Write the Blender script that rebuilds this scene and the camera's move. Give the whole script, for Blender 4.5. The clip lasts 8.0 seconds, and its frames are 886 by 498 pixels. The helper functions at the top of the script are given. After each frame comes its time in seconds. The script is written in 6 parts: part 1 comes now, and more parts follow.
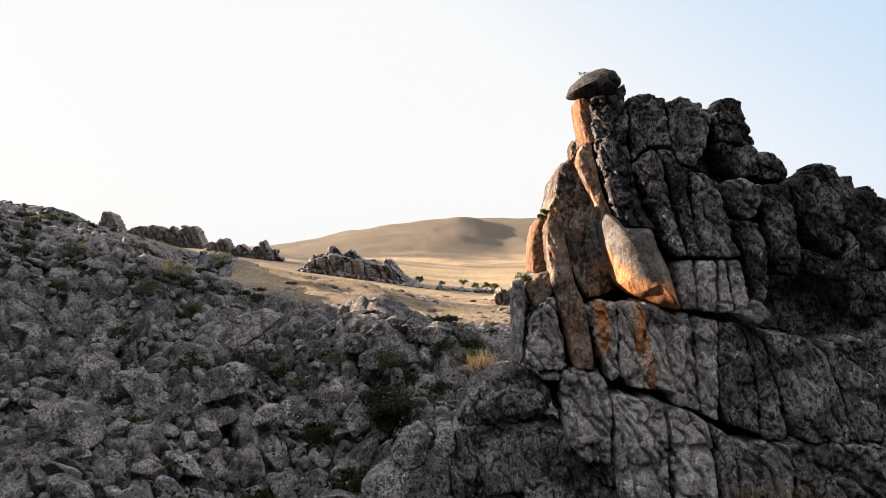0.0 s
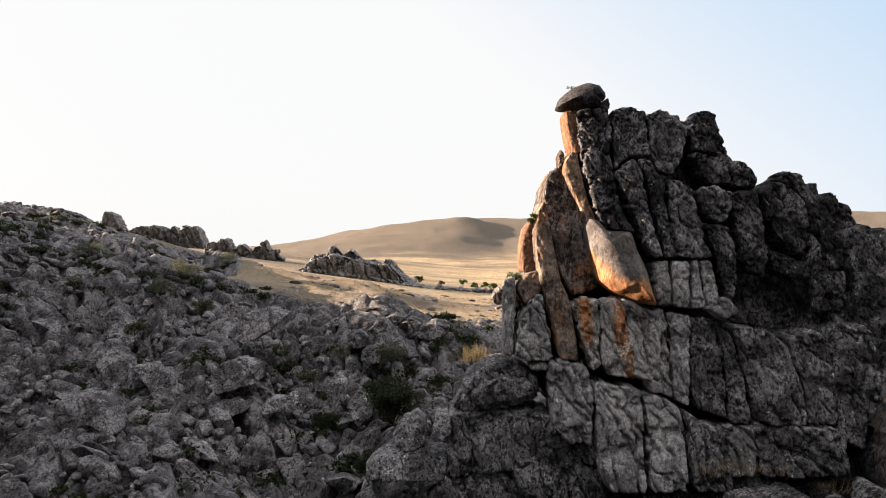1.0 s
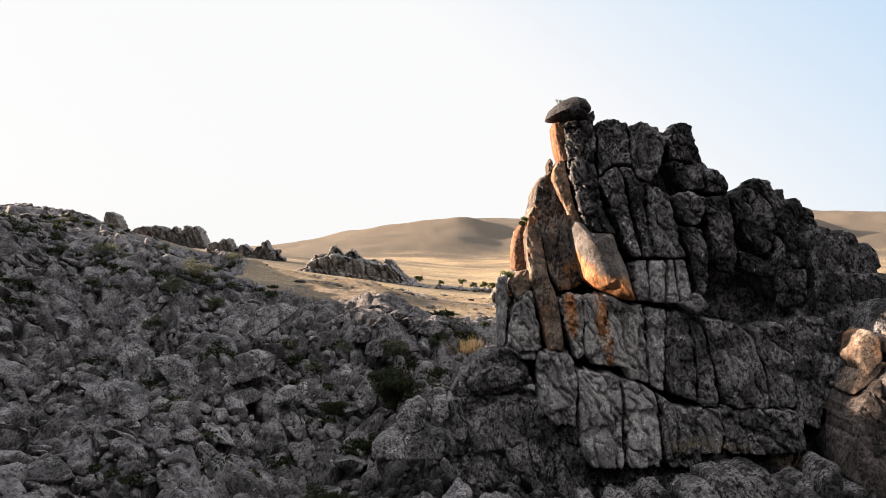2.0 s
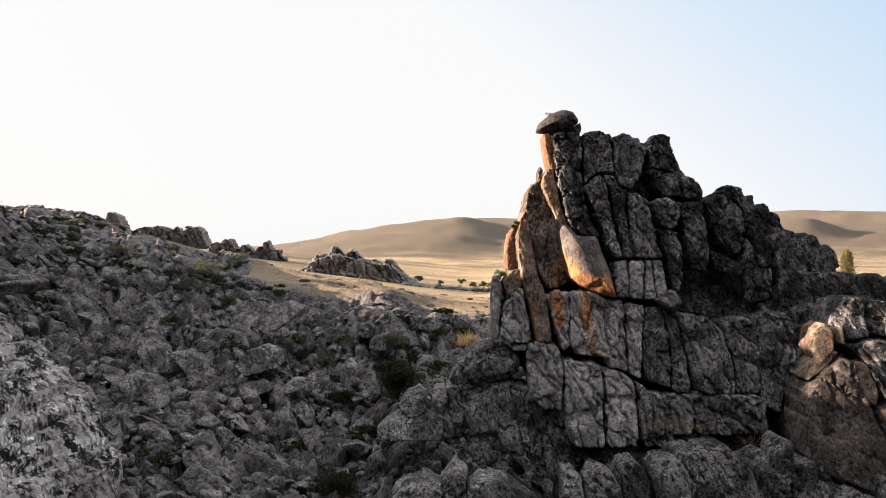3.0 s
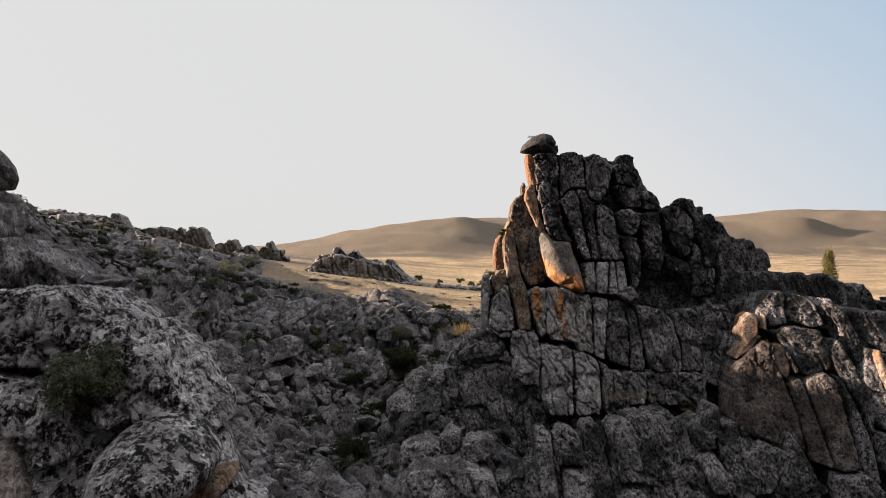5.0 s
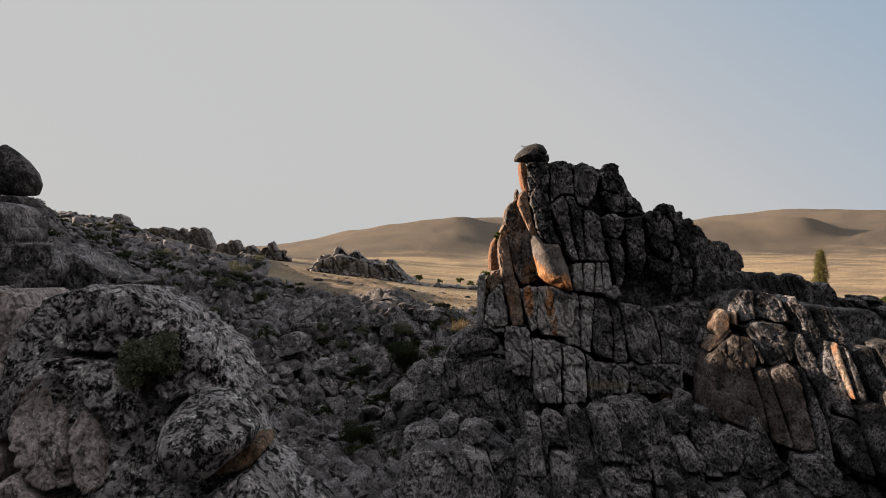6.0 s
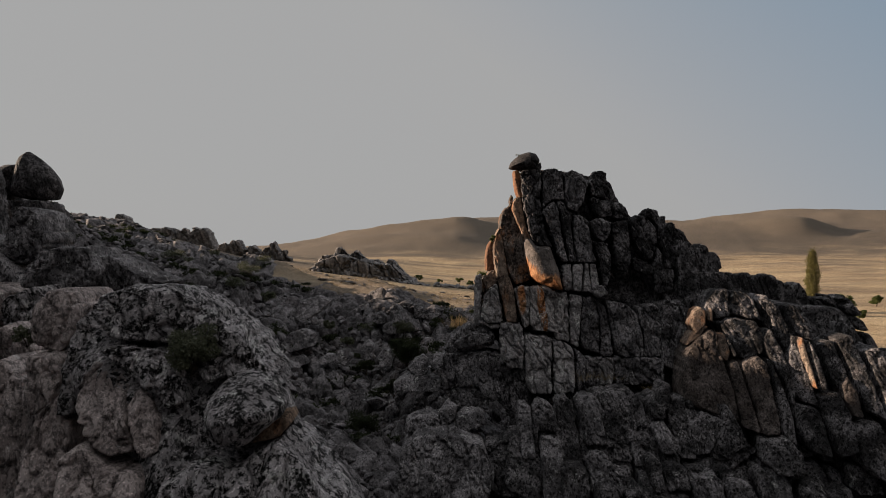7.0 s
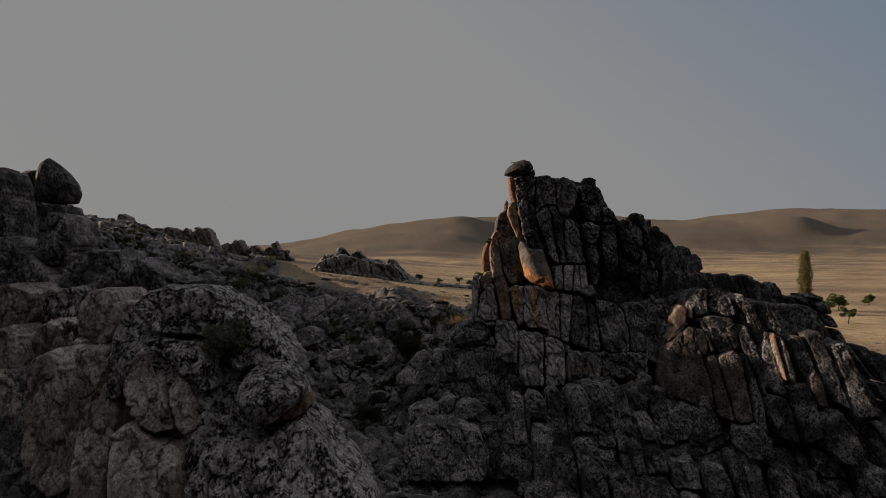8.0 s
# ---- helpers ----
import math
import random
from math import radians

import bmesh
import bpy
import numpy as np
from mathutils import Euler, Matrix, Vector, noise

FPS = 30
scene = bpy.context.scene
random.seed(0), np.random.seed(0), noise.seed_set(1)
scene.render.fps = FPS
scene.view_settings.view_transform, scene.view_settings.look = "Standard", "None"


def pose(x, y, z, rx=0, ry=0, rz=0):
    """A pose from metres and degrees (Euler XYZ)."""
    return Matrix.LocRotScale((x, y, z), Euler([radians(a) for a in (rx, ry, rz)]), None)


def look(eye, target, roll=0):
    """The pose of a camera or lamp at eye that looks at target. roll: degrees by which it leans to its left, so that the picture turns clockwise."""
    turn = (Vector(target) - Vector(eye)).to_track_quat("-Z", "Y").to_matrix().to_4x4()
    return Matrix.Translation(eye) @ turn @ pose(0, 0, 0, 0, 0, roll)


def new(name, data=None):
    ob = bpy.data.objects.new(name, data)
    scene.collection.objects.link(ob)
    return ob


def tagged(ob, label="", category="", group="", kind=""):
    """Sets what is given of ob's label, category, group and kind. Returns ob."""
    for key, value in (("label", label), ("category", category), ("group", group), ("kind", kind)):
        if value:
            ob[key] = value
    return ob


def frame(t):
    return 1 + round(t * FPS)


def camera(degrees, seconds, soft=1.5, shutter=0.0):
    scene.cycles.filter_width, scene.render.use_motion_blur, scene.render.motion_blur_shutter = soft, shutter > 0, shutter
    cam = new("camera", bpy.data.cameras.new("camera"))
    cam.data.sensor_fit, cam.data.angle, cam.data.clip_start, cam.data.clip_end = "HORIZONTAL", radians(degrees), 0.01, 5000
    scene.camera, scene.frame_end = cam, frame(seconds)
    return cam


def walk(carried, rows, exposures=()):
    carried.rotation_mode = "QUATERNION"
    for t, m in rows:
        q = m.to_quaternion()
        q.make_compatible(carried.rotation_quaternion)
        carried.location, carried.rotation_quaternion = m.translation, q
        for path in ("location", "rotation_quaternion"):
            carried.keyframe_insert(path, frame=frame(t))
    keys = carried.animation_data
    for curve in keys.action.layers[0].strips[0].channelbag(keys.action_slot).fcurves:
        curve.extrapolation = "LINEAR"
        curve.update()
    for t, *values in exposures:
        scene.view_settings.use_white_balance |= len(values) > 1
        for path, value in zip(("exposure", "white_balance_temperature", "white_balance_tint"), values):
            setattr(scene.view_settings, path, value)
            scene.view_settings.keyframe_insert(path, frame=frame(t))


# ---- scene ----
cam = camera(70.0, 8.0, soft=0.3)
METRES, EYE, TILT, LEAN, TURN = 28.0, 14.0, 0.0, 0.0, 0.0
ROWS = [
    (0.0, 0.0000, 0.0000, 0.0000, 0.000, 0.000, -0.000),
    (0.5, 0.0019, -0.0457, 0.0014, -0.012, -0.024, -0.010),
    (1.0, 0.0040, -0.0963, 0.0022, -0.024, -0.000, -0.040),
    (1.5, 0.0051, -0.1508, 0.0027, -0.041, -0.006, -0.030),
    (3.0, 0.0081, -0.3295, 0.0062, -0.071, -0.012, -0.000),
    (3.5, 0.0088, -0.3940, 0.0081, -0.089, -0.030, 0.020),
    (4.0, 0.0094, -0.4601, 0.0104, -0.101, -0.036, 0.020),
    (4.5, 0.0103, -0.5270, 0.0134, -0.119, -0.041, 0.060),
    (6.0, 0.0127, -0.7313, 0.0235, -0.142, -0.083, 0.160),
    (6.5, 0.0134, -0.7996, 0.0269, -0.154, -0.089, 0.160),
    (7.0, 0.0143, -0.8666, 0.0308, -0.148, -0.107, 0.160),
    (7.5, 0.0150, -0.9325, 0.0353, -0.148, -0.124, 0.180),
    (8.0, 0.0159, -0.9967, 0.0401, -0.142, -0.166, 0.170),
]
GAIN = 2.1
FADE = [(0.0, 0.0), (4.2, 0.0), (4.6, -0.17), (5.8, -0.72), (6.5, -1.05), (7.0, -1.33), (7.5, -1.62), (8.0, -1.92)]
walk(cam, [(t, pose(0, 0, EYE, TILT, LEAN, TURN) @ pose(METRES * x, METRES * y, METRES * z, 90 + pitch, roll, yaw)) for t, x, y, z, yaw, pitch, roll in ROWS],
     [(t, GAIN + s) for t, s in FADE])

# ---- light: a low sun from the west, a hazy evening sky ----
SKY = 1.0 / 2 ** GAIN
SUN_AZ, SUN_EL = radians(-71.5), radians(13.6)
SUN_DIR = Vector((math.sin(SUN_AZ) * math.cos(SUN_EL), math.cos(SUN_AZ) * math.cos(SUN_EL), math.sin(SUN_EL)))
lamp = new("sun", bpy.data.lights.new("sun", "SUN"))
lamp.data.energy, lamp.data.angle, lamp.data.color = 5.0, radians(0.6), (1.0, 0.78, 0.60)
lamp.matrix_world = look(SUN_DIR * 200, (0, 0, 0))


def nodes(mat):
    """The node tree's maker: node(type, inputs by name or index, settings) and link."""
    tree = mat.node_tree
    tree.nodes.clear()

    def node(kind, inputs=None, **settings):
        n = tree.nodes.new(kind)
        for k, v in settings.items():
            setattr(n, k, v)
        for k, v in (inputs or {}).items():
            if isinstance(v, bpy.types.NodeSocket):
                tree.links.new(v, n.inputs[k])
            else:
                n.inputs[k].default_value = v
        return n
    return node, tree


def ramp(node, fac, stops, mode="EASE"):
    r = node("ShaderNodeValToRGB", {0: fac})
    r.color_ramp.interpolation = mode
    while len(r.color_ramp.elements) < len(stops):
        r.color_ramp.elements.new(0.5)
    for e, (p, c) in zip(r.color_ramp.elements, stops):
        e.position = p
        e.color = (c, c, c, 1) if isinstance(c, (int, float)) else (*c, 1)
    return r.outputs[0]


def mix(node, fac, a, b, blend="MIX"):
    m = node("ShaderNodeMix", data_type="RGBA", blend_type=blend)
    for i, v in ((0, fac), (6, a), (7, b)):
        if isinstance(v, bpy.types.NodeSocket):
            m.id_data.links.new(v, m.inputs[i])
        elif i:
            m.inputs[i].default_value = (*v, 1) if len(v) == 3 else v
        else:
            m.inputs[i].default_value = v
    return m.outputs[2]


world = bpy.data.worlds.new("evening_sky")
scene.world = world
world.use_nodes = True
node, tree = nodes(world)
sky = node("ShaderNodeTexSky", sky_type="NISHITA", sun_disc=False, sun_elevation=SUN_EL, sun_rotation=SUN_AZ, dust_density=3.0)
sky_s = node("ShaderNodeVectorMath", {0: sky.outputs[0], 1: (0.10, 0.10, 0.10)}, operation="MULTIPLY").outputs[0]
way = node("ShaderNodeTexCoord").outputs["Generated"]
clear = node("ShaderNodeVectorMath", {0: way, 1: (0.75, -0.35, 1.0)}, operation="DOT_PRODUCT").outputs["Value"]
shade = ramp(node, clear, [(0.0, (1.0, 1.0, 1.0)), (0.08, (0.955, 0.972, 1.0)), (0.45, (0.62, 0.79, 0.98)), (1.0, (1.06, 1.05, 1.07))], "LINEAR")
rear = node("ShaderNodeVectorMath", {0: way, 1: (0.0, 1.0, 0.0)}, operation="DOT_PRODUCT").outputs["Value"]
dusk = ramp(node, node("ShaderNodeMath", {0: rear, 1: 0.5, 2: 0.5}, operation="MULTIPLY_ADD").outputs[0], [(0.0, (0.05, 0.051, 0.055)), (0.38, (0.12, 0.12, 0.126)), (0.60, (1.0, 0.985, 0.995)), (0.80, 1.0)])
shade = mix(node, 1.0, shade, dusk, "MULTIPLY")
high = node("ShaderNodeSeparateXYZ", {0: way}).outputs["Z"]
veil = ramp(node, high, [(0.42, 0.0), (0.95, (1.0, 0.985, 0.995))])
shade = mix(node, 1.0, shade, veil, "ADD")
hazy = mix(node, 0.05, shade, sky_s)
back = node("ShaderNodeBackground", {"Color": hazy, "Strength": SKY})
node("ShaderNodeOutputWorld", {"Surface": back.outputs[0]})


# ---- materials ----
def rock_material(name, pale, dark, stain=0.0, lichen=0.35, black=0.35, stain_colour=(0.55, 0.24, 0.085), grain=1.0, islands=False, patch=1.7, streak=1.0, speckle=1.0, blots=()):
    mat = bpy.data.materials.new(name)
    mat.use_nodes = True
    node, tree = nodes(mat)
    pos = node("ShaderNodeNewGeometry").outputs["Position"]
    rnd = node("ShaderNodeNewGeometry").outputs["Random Per Island"] if islands else node("ShaderNodeObjectInfo").outputs["Random"]

    def noise_at(scale, detail=6.0, rough=0.6, stretch=(1, 1, 1), shift=0.0):
        v = node("ShaderNodeVectorMath", {0: pos, 1: stretch}, operation="MULTIPLY").outputs[0]
        v = node("ShaderNodeVectorMath", {0: v, 1: (shift, shift * 1.7, shift * 0.6)}, operation="ADD").outputs[0]
        return node("ShaderNodeTexNoise", {"Vector": v, "Scale": scale, "Detail": detail, "Roughness": rough}).outputs["Fac"]

    col = mix(node, ramp(node, noise_at(0.55, 8), [(0.42, 0.0), (0.58, 1.0)]), dark, pale)
    tone = node("ShaderNodeMapRange", {0: rnd, 3: 0.88, 4: 1.12}).outputs[0]
    tint = node("ShaderNodeCombineColor", {0: tone, 1: tone, 2: tone}).outputs[0]
    col = mix(node, 1.0, col, tint, "MULTIPLY")
    if stain:
        mask = ramp(node, noise_at(0.7, 7, 0.62, (1, 1, 0.35), 3.1), [(0.62 - 0.42 * stain, 0.0), (0.74 - 0.42 * stain, 1.0)])
        hue = mix(node, ramp(node, noise_at(1.6, 7, 0.6, (1, 1, 0.4), 9.0), [(0.35, 0.0), (0.65, 1.0)]), stain_colour, (0.34, 0.185, 0.105))
        col = mix(node, mask, col, hue)
    for bx, bz, rx, rz in blots:
        off = node("ShaderNodeVectorMath", {0: pos, 1: (bx, 0, bz)}, operation="SUBTRACT").outputs[0]
        off = node("ShaderNodeVectorMath", {0: off, 1: (1 / rx, 0, 1 / rz)}, operation="MULTIPLY").outputs[0]
        far = node("ShaderNodeVectorMath", {0: off}, operation="LENGTH").outputs["Value"]
        far = node("ShaderNodeMath", {0: noise_at(1.3, 8, 0.65, (1, 1, 0.4), 13.0), 1: 1.6, 2: far}, operation="MULTIPLY_ADD").outputs[0]
        far = ramp(node, node("ShaderNodeMath", {0: far, 1: 0.5}, operation="MULTIPLY").outputs[0], [(0.80, 1.0), (0.98, 0.0)])
        hue = mix(node, ramp(node, noise_at(2.2, 8, 0.65, (1, 1, 0.4), 9.0), [(0.35, 0.0), (0.65, 1.0)]), stain_colour, (0.50, 0.27, 0.14))
        col = mix(node, far, col, hue)
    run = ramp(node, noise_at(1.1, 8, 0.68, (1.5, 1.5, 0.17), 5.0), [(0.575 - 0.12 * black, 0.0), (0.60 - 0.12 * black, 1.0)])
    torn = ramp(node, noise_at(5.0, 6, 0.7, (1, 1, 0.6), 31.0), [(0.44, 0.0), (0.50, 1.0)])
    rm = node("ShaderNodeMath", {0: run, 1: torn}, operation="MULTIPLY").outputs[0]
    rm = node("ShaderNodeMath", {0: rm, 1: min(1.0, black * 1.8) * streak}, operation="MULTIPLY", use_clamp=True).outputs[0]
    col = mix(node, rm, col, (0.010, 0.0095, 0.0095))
    pale_l = ramp(node, noise_at(1.1, 10, 0.72, (1, 1, 0.7), 11.0), [(0.665 - 0.12 * lichen, 0.0), (0.685 - 0.12 * lichen, 1.0)])
    fleck = ramp(node, noise_at(9.0, 4, 0.7, (1, 1, 1), 2.0), [(0.42, 0.2), (0.6, 1.0)])
    lm = node("ShaderNodeMath", {0: pale_l, 1: fleck}, operation="MULTIPLY").outputs[0]
    lm = node("ShaderNodeMath", {0: lm, 1: lichen * 1.4}, operation="MULTIPLY", use_clamp=True).outputs[0]
    col = mix(node, lm, col, (0.58, 0.57, 0.54))
    bl = ramp(node, noise_at(patch, 10, 0.74, (1, 1, 1), 23.0), [(0.57 - 0.1 * black, 0.0), (0.60 - 0.1 * black, 1.0)])
    bl = node("ShaderNodeMath", {0: bl, 1: ramp(node, noise_at(6.5, 6, 0.75, (1, 1, 0.7), 41.0), [(0.40, 0.0), (0.50, 1.0)])}, operation="MULTIPLY").outputs[0]
    bm = node("ShaderNodeMath", {0: bl, 1: black * 1.5}, operation="MULTIPLY", use_clamp=True).outputs[0]
    col = mix(node, bm, col, (0.011, 0.0105, 0.010))
    grit = ramp(node, noise_at(6.0, 5, 0.66, (1.15, 1.15, 0.7), 51.0), [(0.445, 1 - 0.82 * speckle), (0.475, 1.0)], "LINEAR")
    fleck = ramp(node, noise_at(10.0, 4, 0.62, (1.1, 1.1, 0.8), 57.0), [(0.585, 1.0), (0.615, 1 + 1.3 * speckle)], "LINEAR")
    col = mix(node, 1.0, mix(node, 1.0, col, grit, "MULTIPLY"), fleck, "MULTIPLY")
    h1 = noise_at(3.2, 10, 0.68)
    h2 = noise_at(2.2, 8, 0.6, (1.5, 1.5, 0.2), 5.0)
    crack = node("ShaderNodeTexVoronoi", {"Vector": node("ShaderNodeVectorMath", {0: pos, 1: (1.0, 1.0, 0.55)}, operation="MULTIPLY").outputs[0], "Scale": 0.9, "Randomness": 1.0}, feature="DISTANCE_TO_EDGE").outputs["Distance"]
    cr = ramp(node, crack, [(0.0, 0.0), (0.03, 1.0)])
    hs = node("ShaderNodeMath", {0: h2, 1: streak, 2: h1}, operation="MULTIPLY_ADD").outputs[0]
    hs = node("ShaderNodeMath", {0: cr, 1: 0.12, 2: hs}, operation="MULTIPLY_ADD").outputs[0]
    bump = node("ShaderNodeBump", {"Height": hs, "Strength": 1.0, "Distance": 0.09 * grain})
    bump = node("ShaderNodeBump", {"Height": noise_at(13.0, 6, 0.7), "Strength": 0.9, "Distance": 0.045 * grain, "Normal": bump.outputs[0]})
    bsdf = node("ShaderNodeBsdfPrincipled", {"Base Color": col, "Roughness": 0.9, "Specular IOR Level": 0.15, "Normal": bump.outputs[0]})
    node("ShaderNodeOutputMaterial", {"Surface": bsdf.outputs[0]})
    return mat


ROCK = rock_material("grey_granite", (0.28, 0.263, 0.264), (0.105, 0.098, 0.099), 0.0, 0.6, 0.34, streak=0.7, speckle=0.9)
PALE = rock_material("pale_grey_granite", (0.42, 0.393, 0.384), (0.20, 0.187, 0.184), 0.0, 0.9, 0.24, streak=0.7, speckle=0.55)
# Dark weathered granite; also stands in for shade where the sun falls too strongly.
DARK = rock_material("weathered_and_shaded_dark_granite", (0.205, 0.191, 0.191), (0.048, 0.045, 0.045), 0.0, 0.45, 0.42, streak=0.9)
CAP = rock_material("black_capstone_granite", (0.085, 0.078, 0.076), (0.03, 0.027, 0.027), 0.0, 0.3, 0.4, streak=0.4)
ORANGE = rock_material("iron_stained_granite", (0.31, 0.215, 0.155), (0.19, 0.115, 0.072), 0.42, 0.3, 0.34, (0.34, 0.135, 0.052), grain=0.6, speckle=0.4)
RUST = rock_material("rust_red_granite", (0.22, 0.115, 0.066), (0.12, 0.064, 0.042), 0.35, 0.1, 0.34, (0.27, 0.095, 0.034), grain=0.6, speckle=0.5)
# Tawny rock on the tower; on the crag this tone paints sunlit edges.
TAWNY = rock_material("tawny_and_sunlit_granite", (0.29, 0.222, 0.172), (0.15, 0.108, 0.083), 0.28, 0.2, 0.36, (0.30, 0.13, 0.056), grain=0.6, speckle=0.5)
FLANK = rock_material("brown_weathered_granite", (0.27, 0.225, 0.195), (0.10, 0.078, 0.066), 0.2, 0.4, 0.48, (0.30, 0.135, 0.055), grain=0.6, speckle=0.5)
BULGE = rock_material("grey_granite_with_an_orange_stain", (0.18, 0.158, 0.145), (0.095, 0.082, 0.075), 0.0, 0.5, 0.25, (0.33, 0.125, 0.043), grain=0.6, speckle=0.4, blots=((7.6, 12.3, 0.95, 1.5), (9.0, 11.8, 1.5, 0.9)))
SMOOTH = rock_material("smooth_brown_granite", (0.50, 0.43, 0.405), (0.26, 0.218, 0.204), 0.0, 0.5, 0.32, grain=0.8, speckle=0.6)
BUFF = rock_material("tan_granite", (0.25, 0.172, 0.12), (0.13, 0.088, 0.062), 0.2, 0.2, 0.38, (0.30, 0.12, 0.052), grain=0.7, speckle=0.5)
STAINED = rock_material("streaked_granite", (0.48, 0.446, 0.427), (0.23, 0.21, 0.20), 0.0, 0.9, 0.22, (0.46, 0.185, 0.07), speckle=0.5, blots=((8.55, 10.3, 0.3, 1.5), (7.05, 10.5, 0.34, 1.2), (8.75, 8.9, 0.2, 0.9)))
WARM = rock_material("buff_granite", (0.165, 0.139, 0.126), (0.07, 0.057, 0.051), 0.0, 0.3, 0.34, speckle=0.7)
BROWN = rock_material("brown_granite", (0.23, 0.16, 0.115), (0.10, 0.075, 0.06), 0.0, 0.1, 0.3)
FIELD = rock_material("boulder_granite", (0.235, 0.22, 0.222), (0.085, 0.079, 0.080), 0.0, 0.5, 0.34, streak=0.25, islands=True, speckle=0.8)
# Granite of the far tors, paled so the colour carries distance haze.
TORS = rock_material("far_hazed_granite", (0.33, 0.312, 0.303), (0.15, 0.142, 0.137), 0.0, 0.2, 0.25, patch=0.5, speckle=0.5)
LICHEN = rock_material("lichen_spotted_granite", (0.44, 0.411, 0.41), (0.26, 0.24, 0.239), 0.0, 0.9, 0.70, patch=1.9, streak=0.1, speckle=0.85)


# ---- noise in arrays ----
def hash3(i, j, k, seed):
    n = (i * 374761393 + j * 668265263 + k * 2147483647 + seed * 1274126177) & 0xFFFFFFFF
    n = ((n ^ (n >> 13)) * 1274126177) & 0xFFFFFFFF
    n = ((n ^ (n >> 15)) * 2246822519) & 0xFFFFFFFF
    return ((n ^ (n >> 16)) & 0xFFFFFF) / float(0xFFFFFF)


def value_noise(p, seed=0):
    q = np.floor(p).astype(np.int64)
    f = p - q
    f = f * f * f * (f * (f * 6 - 15) + 10)
    out = 0.0
    for a in (0, 1):
        wa = f[:, 0] if a else 1 - f[:, 0]
        for b in (0, 1):
            wb = wa * (f[:, 1] if b else 1 - f[:, 1])
            for c in (0, 1):
                out = out + wb * (f[:, 2] if c else 1 - f[:, 2]) * hash3(q[:, 0] + a, q[:, 1] + b, q[:, 2] + c, seed)
    return out * 2 - 1


def fbm(p, octaves=4, seed=0, gain=0.5):
    out, amp = 0.0, 1.0
    for o in range(octaves):
        out = out + amp * value_noise(p * 2.03 ** o + 17.3 * o, seed + o)
        amp *= gain
    return out


def cells(p, seed=0):
    """Cellular noise on a plane: the distance to the nearest joint, and a random number for each cell."""
    q = np.floor(p).astype(np.int64)
    f1 = np.full(len(p), 9.0)
    f2 = np.full(len(p), 9.0)
    rid = np.zeros(len(p))
    zero = np.zeros(len(p), dtype=np.int64)
    for a in (-1, 0, 1):
        for b in (-1, 0, 1):
            i, j = q[:, 0] + a, q[:, 1] + b
            dx = i + hash3(i, j, zero, seed) - p[:, 0]
            dy = j + hash3(i, j, zero, seed + 5) - p[:, 1]
            d = np.sqrt(dx * dx + dy * dy)
            near = d < f1
            f2 = np.where(near, f1, np.minimum(f2, d))
            rid = np.where(near, hash3(i, j, zero, seed + 9), rid)
            f1 = np.where(near, d, f1)
    return f2 - f1, rid


def step(a, b, v):
    t = np.clip((v - a) / (b - a), 0, 1)
    return t * t * (3 - 2 * t)


def mesh_of(name, verts, quads, material, smooth=True):
    me = bpy.data.meshes.new(name)
    n, m = len(verts), len(quads)
    me.vertices.add(n)
    me.vertices.foreach_set("co", np.asarray(verts, dtype=np.float32).ravel())
    me.loops.add(m * 4)
    me.loops.foreach_set("vertex_index", np.asarray(quads, dtype=np.int32).ravel())
    me.polygons.add(m)
    me.polygons.foreach_set("loop_start", np.arange(m, dtype=np.int32) * 4)
    me.polygons.foreach_set("use_smooth", np.full(m, smooth))
    me.update(calc_edges=True)
    me.validate()
    me.materials.append(material)
    return me


def thing(name, label, category, at=(0, 0, 0), group="", kind=""):
    ob = new(name)
    ob.location = at
    ob.empty_display_size = 0.2
    return tagged(ob, label, category, group, kind)


def under(name, me, parent, label=""):
    ob = new(name, me)
    ob.parent = parent
    ob.matrix_parent_inverse = Matrix.Translation(-parent.location)
    return tagged(ob, label)


# ---- stones: a rounded body over an outline, with joints, grooves and pits ----
COUNT = [0]


def outline(points, spacing, most=360):
    p = np.array(points, dtype=float)
    for _ in range(2):
        nxt = np.roll(p, -1, axis=0)
        p = np.stack([0.91 * p + 0.09 * nxt, 0.09 * p + 0.91 * nxt], axis=1).reshape(-1, 2)
    closed = np.vstack([p, p[:1]])
    run = np.concatenate([[0], np.cumsum(np.linalg.norm(np.diff(closed, axis=0), axis=1))])
    n = int(np.clip(run[-1] / spacing, 40, most))
    t = np.arange(n) / n * run[-1]
    return np.stack([np.interp(t, run, closed[:, 0]), np.interp(t, run, closed[:, 1])], axis=1)


